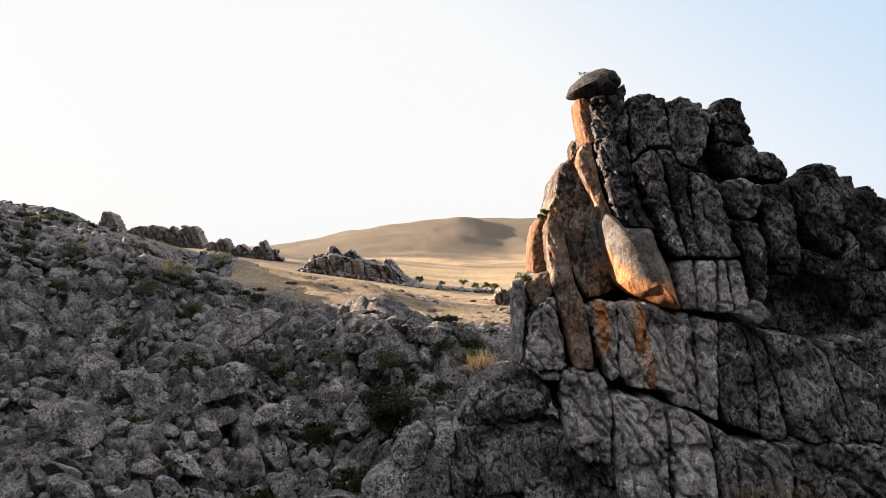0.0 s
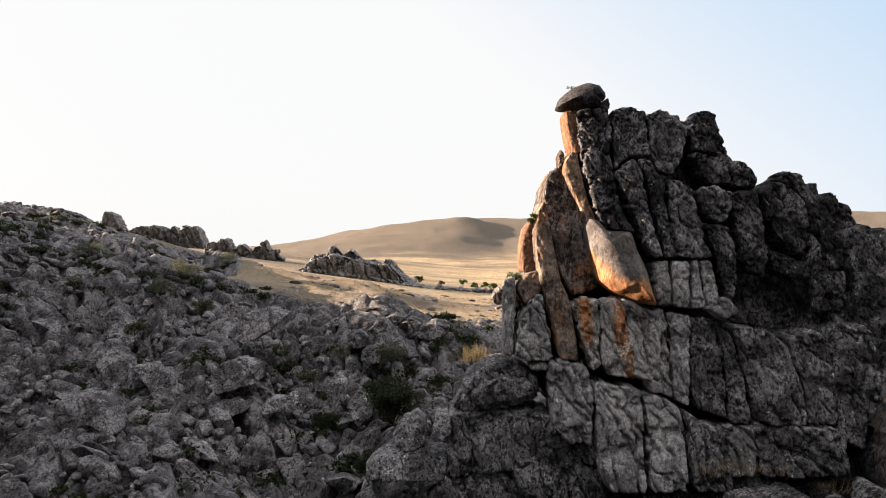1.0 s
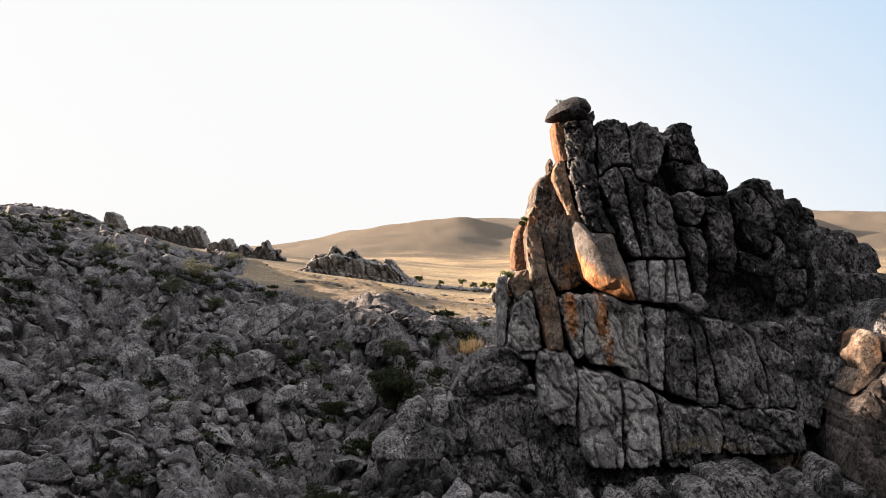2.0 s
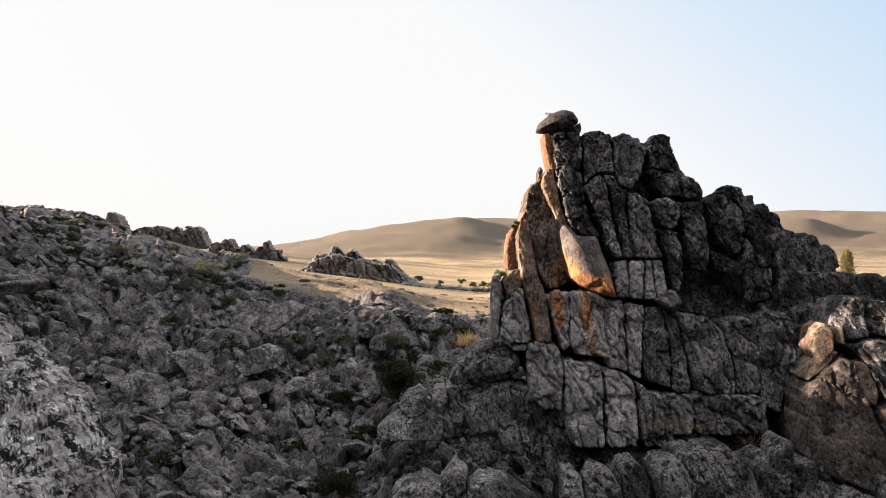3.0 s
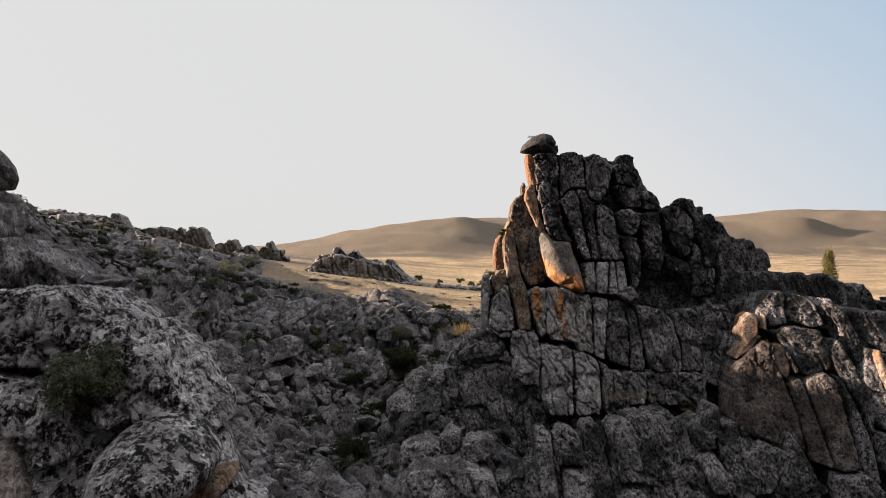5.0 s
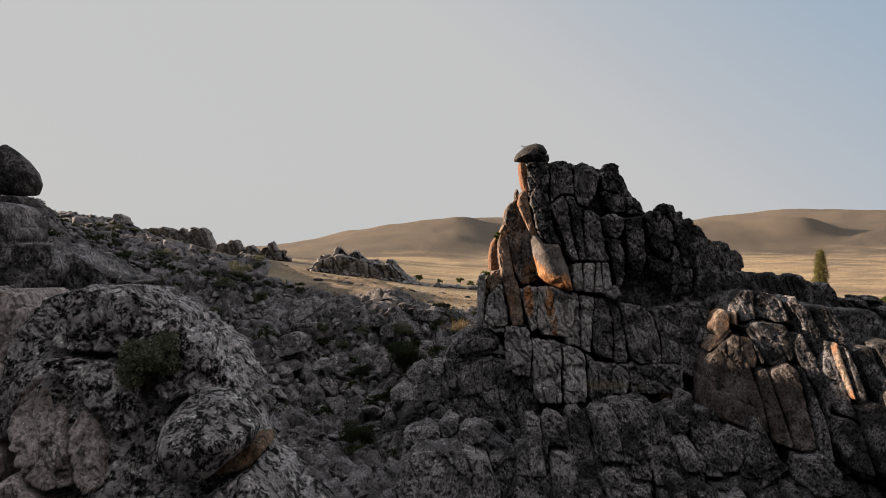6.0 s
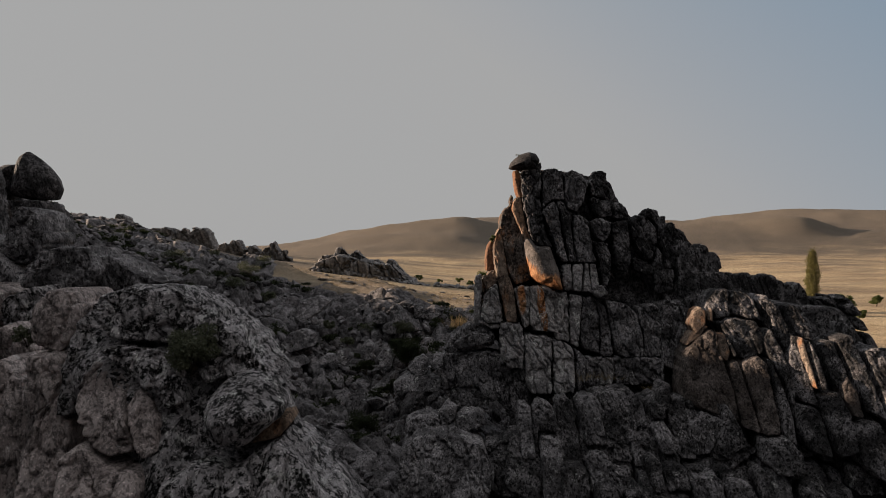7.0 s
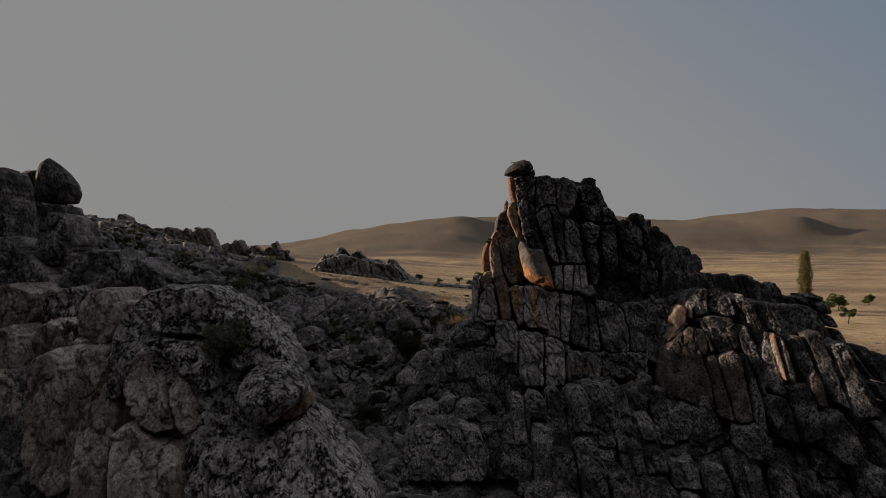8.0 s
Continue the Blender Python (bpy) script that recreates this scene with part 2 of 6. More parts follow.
def stone_mesh(name, material, plane, front, rear, points, spacing=0.09, rough=1.0, seed=0, edge=0.17):
    broad = edge > 1
    rim = outline(points, spacing, 560 if broad else 360)
    mid = rim.mean(axis=0)
    rim = rim + (rim - mid) / (np.linalg.norm(rim - mid, axis=1, keepdims=True) + 1e-6) * 0.01
    w, ax = np.linalg.eigh(np.cov((rim - mid).T))
    along, across = ax[:, 1], ax[:, 0]
    a, b = (rim - mid) @ along, (rim - mid) @ across
    half, wide = (a.max() - a.min()) / 2, (b.max() - b.min()) / 2
    mid = mid + along * (a.max() + a.min()) / 2 + across * (b.max() + b.min()) / 2
    reach = max(0.0, half - wide) * 0.95
    core = mid + np.outer(np.clip((rim - mid) @ along, -reach, reach), along)
    rings = int(np.clip(wide / spacing * 1.2, 8, 110 if broad else 48))
    s_front = np.linspace(0, 1, rings + 1) ** 0.8
    s_back = np.cos(np.linspace(0, 1, 5)[1:] * math.pi / 2)
    n = len(rim)
    verts, norms = [], []
    out = rim - core
    out = out / (np.linalg.norm(out, axis=1, keepdims=True) + 1e-6)
    local = np.linalg.norm(rim - core, axis=1)
    edge = min(edge, 0.55 * wide) if edge < 1 else 0.85 * wide
    for s, depth in [(s, -front) for s in s_front] + [(s, rear) for s in s_back]:
        u = np.clip((1 - s) * local / edge, 0, 1)
        f = np.sqrt(np.clip(1 - (1 - u) ** 2, 0, 1)) * (0.82 + 0.18 * (1 - s * s) if broad else 0.93 + 0.07 * (1 - s * s))
        xz = core + (rim - core) * s
        y = plane[0] + plane[1] * xz[:, 0] + plane[2] * xz[:, 1] + depth * f
        verts.append(np.stack([xz[:, 0], y, xz[:, 1]], axis=1))
        side = np.clip(1 - u, 0.0, 1) ** 1.5
        nn = np.stack([out[:, 0] * side, np.copysign(1 - side, depth), out[:, 1] * side], axis=1)
        norms.append(nn / (np.linalg.norm(nn, axis=1, keepdims=True) + 1e-6))
    v, nn = np.concatenate(verts), np.concatenate(norms)
    size = min(wide, 2.0)
    small = min(1.0, size)
    o = seed * 3.7
    lump = fbm(v * (0.9 / max(size, 0.35)) + o, 2, seed)
    tilt = np.stack([v[:, 0] * 1.1 + v[:, 2] * 0.3, v[:, 1] * 1.2, v[:, 2] * 0.24], axis=1)
    groove = fbm(tilt * 1.3 + o, 3, seed + 3)
    cleft = np.exp(-(fbm(tilt * 0.75 - o, 3, seed + 5) / 0.07) ** 2)
    flute = np.exp(-(fbm(tilt * np.array((2.4, 2.4, 1.2)) + o, 2, seed + 6) / 0.10) ** 2)
    fine = fbm(v * 4.5 + o, 3, seed + 7)
    pit = np.maximum(0, fbm(v * 2.1 - o, 3, seed + 11) - 0.45)
    lean = np.stack([v[:, 0] * 1.1 + v[:, 2] * 0.28 + 0.35 * lump, v[:, 2] * 0.34 + 0.12 * fine + v[:, 1] * 0.2], axis=1)
    cell = 2.4 if broad else min(1.0, max(0.5, 0.75 * size))
    gap, rid = cells(lean / cell + o, seed + 13)
    crack = np.exp(-(gap * cell / 0.10) ** 2)
    block = 0.16 * (rid - 0.5) + 0.05 * np.minimum(1, gap * 3)
    if broad:
        crack, block, groove, cleft, flute = crack * 0.25, block * 0.1, groove * 0.2, cleft * 0.08, flute * 0.0
    d = rough * (small * (block - 0.30 * crack - 0.20 * cleft - 0.10 * flute - 0.05 * np.abs(groove)) + 0.05 * size * lump + 0.016 * fine * min(1, size * 2) - 0.07 * pit * small)
    v = v + nn * d[:, None]
    rows = len(s_front) + len(s_back)
    idx = np.arange(rows * n).reshape(rows, n)
    q = np.stack([idx[:-1], np.roll(idx[:-1], -1, axis=1), np.roll(idx[1:], -1, axis=1), idx[1:]], axis=-1).reshape(-1, 4)
    return mesh_of(name, v, q, material)


def stone(parent, name, material, plane, front, rear, points, spacing=0.08, rough=1.0, label=""):
    COUNT[0] += 1
    if name == "core":
        spacing = 0.2
    elif not parent.name.startswith("rock_tower") and material is not LICHEN:
        spacing = max(spacing, 0.095)
    if material in (ORANGE, BUFF, RUST, TAWNY, FLANK):
        rough *= 0.35
    if material is SMOOTH:
        rough *= 0.8
    rough *= {"rock_tower": 0.8, "rock_crag": 0.42, "rock_ridge": 0.45, "rock_outcrop.002": 0.6, "rock_outcrop": 0.5}.get(parent.name, 0.85)
    if name in ("bulge", "cap_boulder", "balanced_boulder"):
        rough *= 0.4
    return under(name, stone_mesh(name, material, plane, front, rear, points, spacing, rough, COUNT[0], 2.0 if name in ("bulge", "dome", "cap_boulder", "balanced_boulder", "lichen_boulder") else 0.11), parent, label)


def ribs(parent, materials, plane, front, x0, x1, top, bottom, width, lean, seed):
    """Upright jointed blocks side by side, each column split across at uneven heights and set forward or back."""
    rng = np.random.RandomState(seed)
    x = x0
    while x < x1:
        w = width * rng.uniform(0.5, 1.5)
        t = top(x) + rng.uniform(-0.5, 0.5)
        b = bottom(x)
        cuts = [t]
        while cuts[-1] - b > 1.4:
            cuts.append(max(b, cuts[-1] - width * rng.uniform(0.9, 3.4)))
        c = plane[0] + rng.uniform(-0.55, 0.55)
        for hi, lo in zip(cuts, cuts[1:]):
            sh, sl = lean * (hi - t), lean * (lo - t)
            j = rng.uniform(-0.10, 0.10, 8) * w
            r = min(0.3, 0.22 * w)
            pts = [(x + sl + j[0], lo + 0.12), (x + sh + j[1], hi - 1.6 * r), (x + sh + r, hi - 0.3 * r + j[2]), (x + sh + 0.5 * w, hi + j[6]), (x + sh + w - r, hi - 0.3 * r + j[3]),
                   (x + sh + w + j[4], hi - 1.6 * r), (x + sl + w + j[5], lo + 0.12), (x + sl + 0.5 * w, lo + 0.04 + abs(j[7]))]
            stone(parent, "slab", materials[rng.randint(len(materials))], (c + rng.uniform(-0.2, 0.2), plane[1], plane[2]), front * rng.uniform(0.8, 1.2), front * 1.6, pts, 0.1)
        x += w * 1.06 + 0.05


# ---- the ground: one sheet from the valley to the far hills ----
def height(x, y):
    left = 45 * (1 - np.exp(-0.5 * (np.sqrt(x * x + (4 + 30 * step(90, 260, y)) ** 2) - x) / 150)) * (1 - 0.4 * step(110, 280, y)) * (1 - 0.85 * step(450, 900, y)) - 4
    swell = 9 - 2.2 * step(-12, -26, x)
    z = left + swell * step(30, 66, y) * (1 - step(80, 200, y)) * (1 - 0.6 * step(8, 30, x)) * (1 - step(30, 90, x))
    z = z + 1.5 * (1 - step(40, 80, y)) * step(-40, -5, y)
    z = z + 15 * np.exp(-((x + 57) / 12) ** 2 - ((y - 22) / 34) ** 2)
    z = z + 3 * np.exp(-((x - 2) / 9) ** 2 - ((y - 50) / 12) ** 2)
    z = z - 2.5 * np.exp(-((x + 26) / 8) ** 2 - ((y - 45) / 10) ** 2)
    z = z + 4.5 * np.exp(-((x + 1) / 5) ** 2 - ((y - 35) / 7) ** 2)
    z = z + 2 * step(-42, -75, x) * step(70, 100, y) * (1 - step(120, 190, y))
    across, along = 0.8 * x + 0.6 * y, 0.8 * y - 0.6 * x
    rough = step(24, 34, y) * (1 - step(105, 125, y)) * step(2, -6, x)
    z = z + 1.5 * rough * fbm(np.stack([across / 6.5, along / 24, x * 0], axis=1), 3, 95)
    far = 17 + 82 * step(-520, 120, x) - 18 * np.exp(-((x - 600) / 150) ** 2) + 15 * np.exp(-((x - 950) / 220) ** 2)
    z = z + far * step(560, 1650, y) * (1 - 0.6 * step(1800, 3000, y))
    u, v = 0.75 * (x - 640) - 0.66 * (y - 1075), 0.66 * (x - 640) + 0.75 * (y - 1075)
    z = z + 29 * step(-300, -20, u) * (1 - step(-15, 70, u)) * np.exp(-(v / 85) ** 2)
    z = z + 17 * step(-330, 10, x) * (1 - step(15, 105, x)) * np.exp(-((y - 900) / 130) ** 2)
    z = z + 18 * step(-330, 15, x) * (1 - step(22, 120, x)) * np.exp(-((y - 1150) / 120) ** 2)
    return z


def rockiness(x, y):
    edge = 62 + 53 * step(-18, -42, x)
    p = np.stack([x * 0.11, y * 0.11, x * 0], axis=1)
    wob = 7 * fbm(p, 3, 40)
    near = 1 - step(edge - 3, edge + 5, y + wob)
    scatter = step(0.42, 0.6, fbm(np.stack([x * 0.05, y * 0.025, x * 0], axis=1), 4, 44)) * (1 - step(150, 230, y)) * step(60, 80, y) * (1 - step(25, 45, x))
    valley = step(0.15, 0.4, fbm(np.stack([x * 0.13, y * 0.13, x * 0 + 5], axis=1), 3, 47)) * (1 - step(20, 32, y))
    return np.clip(np.maximum(near * (1 - 0.3 * valley), scatter * 0.8), 0, 1)


def ground_sheet():
    ang = np.radians(np.concatenate([np.arange(-180, -48, 4.0), np.arange(-48, -44, 0.5), np.arange(-44, 2, 0.09), np.arange(2, 50, 0.3), np.arange(50, 180, 4.0)]))
    rad = np.concatenate([np.linspace(1, 70, 60), np.arange(70.4, 128, 0.18), np.geomspace(129, 260, 75), np.geomspace(265, 4800, 120)])
    A, Rr = np.meshgrid(ang, rad)
    x, y = (np.sin(A) * Rr).ravel(), (np.cos(A) * Rr - 60).ravel()
    z = height(x, y)
    rk = rockiness(x, y)
    p = np.stack([x, y, x * 0], axis=1)
    warp = np.stack([fbm(p * 0.22, 3, 60), fbm(p * 0.22, 3, 61)], axis=1)
    skew = np.stack([(0.8 * x + 0.6 * y) * 1.15, (0.8 * y - 0.6 * x) * 0.7], axis=1) + warp * 1.1
    d = np.zeros(len(x))
    for size, tall, seed in ((5.0, 0.75, 70), (2.3, 0.5, 71), (1.0, 0.2, 72)):
        gap, rid = cells(skew / size, seed)
        d = d + tall * (np.sqrt(np.clip(gap * 3, 0, 1)) - 0.75 + 0.9 * (rid - 0.5) - 1.3 * np.exp(-(gap * size / 0.2) ** 2))
    d = d * (1 - 0.55 * step(105, 200, Rr.ravel())) * (0.25 + 0.75 * step(45, 71, Rr.ravel()))
    soft = (0.25 - 0.17 * step(50, 70, y)) * fbm(p * 0.3, 3, 80) + 0.06 * fbm(p * 1.4, 2, 82) * (Rr.ravel() < 250) + 5 * fbm(p * 0.006, 4, 84) * step(250, 800, Rr.ravel())
    z = z + np.where(Rr.ravel() < 320, d * rk, 0) + soft
    n, m = len(ang), len(rad)
    idx = np.arange(n * m).reshape(m, n)
    q = np.stack([idx[:-1], np.roll(idx[:-1], -1, axis=1), np.roll(idx[1:], -1, axis=1), idx[1:]], axis=-1).reshape(-1, 4)[:, ::-1]
    me = mesh_of("ground", np.stack([x, y, z], axis=1), q, GROUND)
    me.attributes.new("rocky", "FLOAT", "POINT").data.foreach_set("value", rk.astype(np.float32))
    return me


def ground_material():
    mat = bpy.data.materials.new("rock_and_dry_grass")
    mat.use_nodes = True
    node, tree = nodes(mat)
    pos = node("ShaderNodeNewGeometry").outputs["Position"]
    rocky = node("ShaderNodeAttribute", attribute_name="rocky").outputs["Fac"]

    def noise_at(scale, detail=6.0, rough=0.6, stretch=(1, 1, 1)):
        v = node("ShaderNodeVectorMath", {0: pos, 1: stretch}, operation="MULTIPLY").outputs[0]
        return node("ShaderNodeTexNoise", {"Vector": v, "Scale": scale, "Detail": detail, "Roughness": rough}).outputs["Fac"]

    stone_c = mix(node, ramp(node, noise_at(0.5, 8), [(0.35, 0.0), (0.65, 1.0)]), (0.062, 0.058, 0.059), (0.235, 0.22, 0.222))
    stone_c = mix(node, ramp(node, noise_at(0.9, 10, 0.7), [(0.57, 0.0), (0.61, 0.9)]), stone_c, (0.022, 0.021, 0.020))
    stone_c = mix(node, ramp(node, noise_at(1.6, 10, 0.75, (1, 1.3, 1)), [(0.60, 0.0), (0.66, 0.8)]), stone_c, (0.36, 0.345, 0.335))
    grass = mix(node, ramp(node, noise_at(0.02, 8, 0.6, (1, 3, 1)), [(0.35, 0.0), (0.65, 1.0)]), (0.44, 0.315, 0.188), (0.565, 0.44, 0.277))
    grass = mix(node, ramp(node, noise_at(0.006, 8, 0.65, (1, 2.2, 1)), [(0.52, 0.0), (0.68, 1.0)]), grass, (0.24, 0.17, 0.095))
    grass = mix(node, ramp(node, noise_at(0.35, 10, 0.8), [(0.50, 0.0), (0.60, 0.8)]), grass, (0.23, 0.165, 0.09))
    grass = mix(node, ramp(node, noise_at(1.3, 8, 0.75), [(0.55, 0.0), (0.64, 0.7)]), grass, (0.16, 0.12, 0.065))
    up = node("ShaderNodeSeparateXYZ", {0: pos}).outputs["Z"]
    # Heath towards the hilltops; its brown-grey also paints in the haze of distance.
    hazy_heath = node("ShaderNodeMath", {0: noise_at(0.008, 8, 0.65, (1, 1.6, 1)), 1: 70.0, 2: up}, operation="MULTIPLY_ADD").outputs[0]
    hazy_heath = ramp(node, node("ShaderNodeMath", {0: hazy_heath, 1: 0.01}, operation="MULTIPLY").outputs[0], [(0.27, 0.0), (0.48, 0.92)])
    grass = mix(node, hazy_heath, grass, (0.155, 0.128, 0.102))
    mask = node("ShaderNodeMath", {0: noise_at(0.8, 6, 0.7), 1: 0.9, 2: rocky}, operation="MULTIPLY_ADD").outputs[0]
    mask = ramp(node, mask, [(0.62, 0.0), (0.80, 1.0)])
    col = mix(node, mask, grass, stone_c)
    speck = ramp(node, noise_at(5.0, 5, 0.66), [(0.445, 0.35), (0.475, 1.0), (0.585, 1.0), (0.615, 1.8)], "LINEAR")
    col = mix(node, 0.8, col, speck, "MULTIPLY")
    bump = node("ShaderNodeBump", {"Height": noise_at(2.6, 10, 0.72), "Strength": 1.0, "Distance": 0.11})
    bump = node("ShaderNodeBump", {"Height": noise_at(13.0, 6, 0.7), "Strength": 0.9, "Distance": 0.05, "Normal": bump.outputs[0]})
    bsdf = node("ShaderNodeBsdfPrincipled", {"Base Color": col, "Roughness": 0.95, "Specular IOR Level": 0.1, "Normal": bump.outputs[0]})
    node("ShaderNodeOutputMaterial", {"Surface": bsdf.outputs[0]})
    return mat


GROUND = ground_material()
ground = tagged(new("ground", ground_sheet()), "rocky grey hillside running into golden dry grassland", "ground", kind="structure")

# ---- boulders on the slope ----
def ball(level):
    bm = bmesh.new()
    bmesh.ops.create_icosphere(bm, subdivisions=level, radius=1.0)
    bm.verts.ensure_lookup_table()
    v = np.array([w.co[:] for w in bm.verts])
    f = np.array([[w.index for w in q.verts] for q in bm.faces])
    bm.free()
    return v, f


BALLS = {lv: ball(lv) for lv in (2, 3, 4)}


def boulder_shape(level, seed, box=0.62):
    """A worn block: a rounded box, split off along a few planes, then pitted."""
    rng = np.random.RandomState(seed)
    v, f = BALLS[level]
    v = np.sign(v) * np.abs(v) ** box
    for _ in range(14):
        n = rng.normal(size=3)
        n /= np.linalg.norm(n)
        over = np.maximum(0, v @ n - rng.uniform(0.5, 0.95))
        v = v - np.outer(over, n)
    v = v + (0.10 * fbm(v * 1.5 + seed, 3, seed) - 0.05 * np.abs(fbm(v * np.array((0.6, 3.0, 3.0)) + seed, 3, seed + 2)))[:, None] * v
    return v, f


def tri_mesh(name, v, f, material):
    me = bpy.data.meshes.new(name)
    me.vertices.add(len(v))
    me.vertices.foreach_set("co", np.asarray(v, dtype=np.float32).ravel())
    me.loops.add(len(f) * 3)
    me.loops.foreach_set("vertex_index", np.asarray(f, dtype=np.int32).ravel())
    me.polygons.add(len(f))
    me.polygons.foreach_set("loop_start", np.arange(len(f), dtype=np.int32) * 3)
    me.polygons.foreach_set("use_smooth", np.full(len(f), True))
    me.update(calc_edges=True)
    me.validate()
    me.materials.append(material)
    return me


def strewn():
    """Places, radii and turns of the boulders: the large first, the small ones in the gaps."""
    rng = np.random.RandomState(5)
    taken, grid = [], {}
    for radius, tries in ((1.4, 120), (0.9, 900), (0.55, 3200), (0.32, 7500), (0.2, 6000)):
        x = rng.uniform(-75, 14, tries)
        y = rng.uniform(6, 118, tries)
        r = radius * rng.uniform(0.75, 1.25, tries)
        ok = (rockiness(x, y) > 0.45) & (x > -0.78 * (y + 32)) & (np.hypot(x, y + 30) > 20 + 32 * r ** -1 * (r < 0)) & ((r > 0.6) | (y < 66)) & ((r > 0.33) | (y < 52)) & ((r > 0.22) | (y < 46)) & ((x < -18) | (y < 52)) & ((x < -3) | (y < 49)) & ((r < 1) | (x < -14) | (y < 42)) & ((r < 0.7) | (y < 74))
        for i in np.nonzero(ok)[0]:
            gx, gy = int(x[i] // 4), int(y[i] // 4)
            near = [q for a in (-1, 0, 1) for b in (-1, 0, 1) for q in grid.get((gx + a, gy + b), ())]
            if all((q[0] - x[i]) ** 2 + (q[1] - y[i]) ** 2 > (0.66 * (q[2] + r[i])) ** 2 for q in near):
                grid.setdefault((gx, gy), []).append((x[i], y[i], r[i]))
                taken.append((x[i], y[i], r[i]))
    return np.array(taken)


SITES = strewn()
SITE_Z = height(SITES[:, 0], SITES[:, 1])
SLOPE = np.stack([height(SITES[:, 0] + 1, SITES[:, 1]) - SITE_Z, height(SITES[:, 0], SITES[:, 1] + 1) - SITE_Z], axis=1)
SHAPES = {lv: [boulder_shape(lv, 100 + i, 0.42 + 0.03 * (i % 8)) for i in range(16)] for lv in (2, 3, 4)}


def site_matrix(i, rng):
    x, y, r = SITES[i]
    gx, gy = SLOPE[i]
    down = Vector((-gx, -gy, -(gx * gx + gy * gy))).normalized()
    turn = down.to_track_quat("X", "Z").to_matrix().to_4x4()
    spin = Euler((rng.uniform(-0.35, 0.35), rng.uniform(-0.45, 0.2), rng.uniform(-0.5, 0.5))).to_matrix().to_4x4()
    size = Matrix.Diagonal((r * rng.uniform(0.95, 1.7), r * rng.uniform(0.75, 1.05), r * rng.uniform(0.6, 0.95), 1))
    return Matrix.Translation((x, y, SITE_Z[i] + 0.02 * r)) @ turn @ spin @ size


def boulders():
    rng = np.random.RandomState(8)
    shared = [tri_mesh("boulder", v, f, FIELD) for v, f in SHAPES[4]]
    small = [tri_mesh("boulder", v, f, FIELD) for v, f in SHAPES[3]]
    vs, fs, base, single = [], [], 0, 0
    for i in range(len(SITES)):
        x, y, r = SITES[i]
        m = site_matrix(i, rng)
        k = i % 16
        if single < 290 and r > 0.55 and -26 < x < 0 and 24 < y < 56:
            ob = new("boulder", shared[k] if r > 0.8 else small[k])
            ob.parent, ob.matrix_basis = ground, m
            single += 1
            continue
        v, f = SHAPES[4 if r > 1.1 and y < 50 else 3 if r > 0.42 and y < 60 else 2][k]
        mm = np.array(m)
        vs.append(v @ mm[:3, :3].T + mm[:3, 3])
        fs.append(f + base)
        base += len(v)
    me = tri_mesh("boulder_field", np.concatenate(vs), np.concatenate(fs), FIELD)
    tagged(new("boulder_field", me), "grey granite boulders and rubble packed over the hillside", "boulders", kind="stuff")


boulders()

# ---- plants ----
def leaf_material(name, a, b):
    mat = bpy.data.materials.new(name)
    mat.use_nodes = True
    node, tree = nodes(mat)
    rnd = node("ShaderNodeNewGeometry").outputs["Random Per Island"]
    col = mix(node, rnd, a, b)
    bsdf = node("ShaderNodeBsdfPrincipled", {"Base Color": col, "Roughness": 0.7, "Specular IOR Level": 0.2})
    thin = node("ShaderNodeBsdfTranslucent", {"Color": col})
    both = node("ShaderNodeMixShader", {0: 0.3, 1: bsdf.outputs[0], 2: thin.outputs[0]})
    node("ShaderNodeOutputMaterial", {"Surface": both.outputs[0]})
    return mat


LEAF = leaf_material("scrub_leaves", (0.016, 0.022, 0.010), (0.05, 0.06, 0.024))
GREYLEAF = leaf_material("grey_scrub_leaves", (0.07, 0.078, 0.048), (0.16, 0.165, 0.105))
TREELEAF = leaf_material("tree_leaves", (0.06, 0.085, 0.025), (0.14, 0.16, 0.05))
POPLAR = leaf_material("poplar_leaves", (0.10, 0.10, 0.035), (0.20, 0.175, 0.065))
STRAW = leaf_material("dry_grass_blades", (0.15, 0.115, 0.065), (0.33, 0.25, 0.14))
BARK = rock_material("bark", (0.13, 0.10, 0.075), (0.05, 0.04, 0.03), 0.0, 0.1, 0.2)


def leaves(centres, size, rng, material, name, long=1.6):
    """Small folded leaf blades, one quad each, at the given places."""
    n = len(centres)
    a = rng.normal(size=(n, 3))
    a /= np.linalg.norm(a, axis=1, keepdims=True)
    b = np.cross(a, rng.normal(size=(n, 3)))
    b /= np.linalg.norm(b, axis=1, keepdims=True)
    s = size * rng.uniform(0.6, 1.4, (n, 1))
    v = np.stack([centres - a * s * long, centres - b * s, centres + a * s * long, centres + b * s], axis=1).reshape(-1, 3)
    return mesh_of(name, v, np.arange(n * 4).reshape(-1, 4), material, False)


def limb(a, b, ra, rb, sides=6):
    a, b = np.array(a, float), np.array(b, float)
    d = (b - a) / np.linalg.norm(b - a)
    u = np.cross(d, (0.3, 0.9, 0.2))
    u /= np.linalg.norm(u)
    w = np.cross(d, u)
    t = np.arange(sides) / sides * 2 * math.pi
    ring = np.outer(np.cos(t), u) + np.outer(np.sin(t), w)
    m = (a + b) / 2 + u * ra * 0.5
    v = np.concatenate([a + ring * ra, m + ring * (ra + rb) / 2, b + ring * rb])
    q = [[k * sides + i, k * sides + (i + 1) % sides, (k + 1) * sides + (i + 1) % sides, (k + 1) * sides + i] for k in (0, 1) for i in range(sides)]
    return v, np.array(q)


def join(limbs):
    vs, qs, n = [], [], 0
    for v, q in limbs:
        vs.append(v)
        qs.append(q + n)
        n += len(v)
    return np.concatenate(vs), np.concatenate(qs)


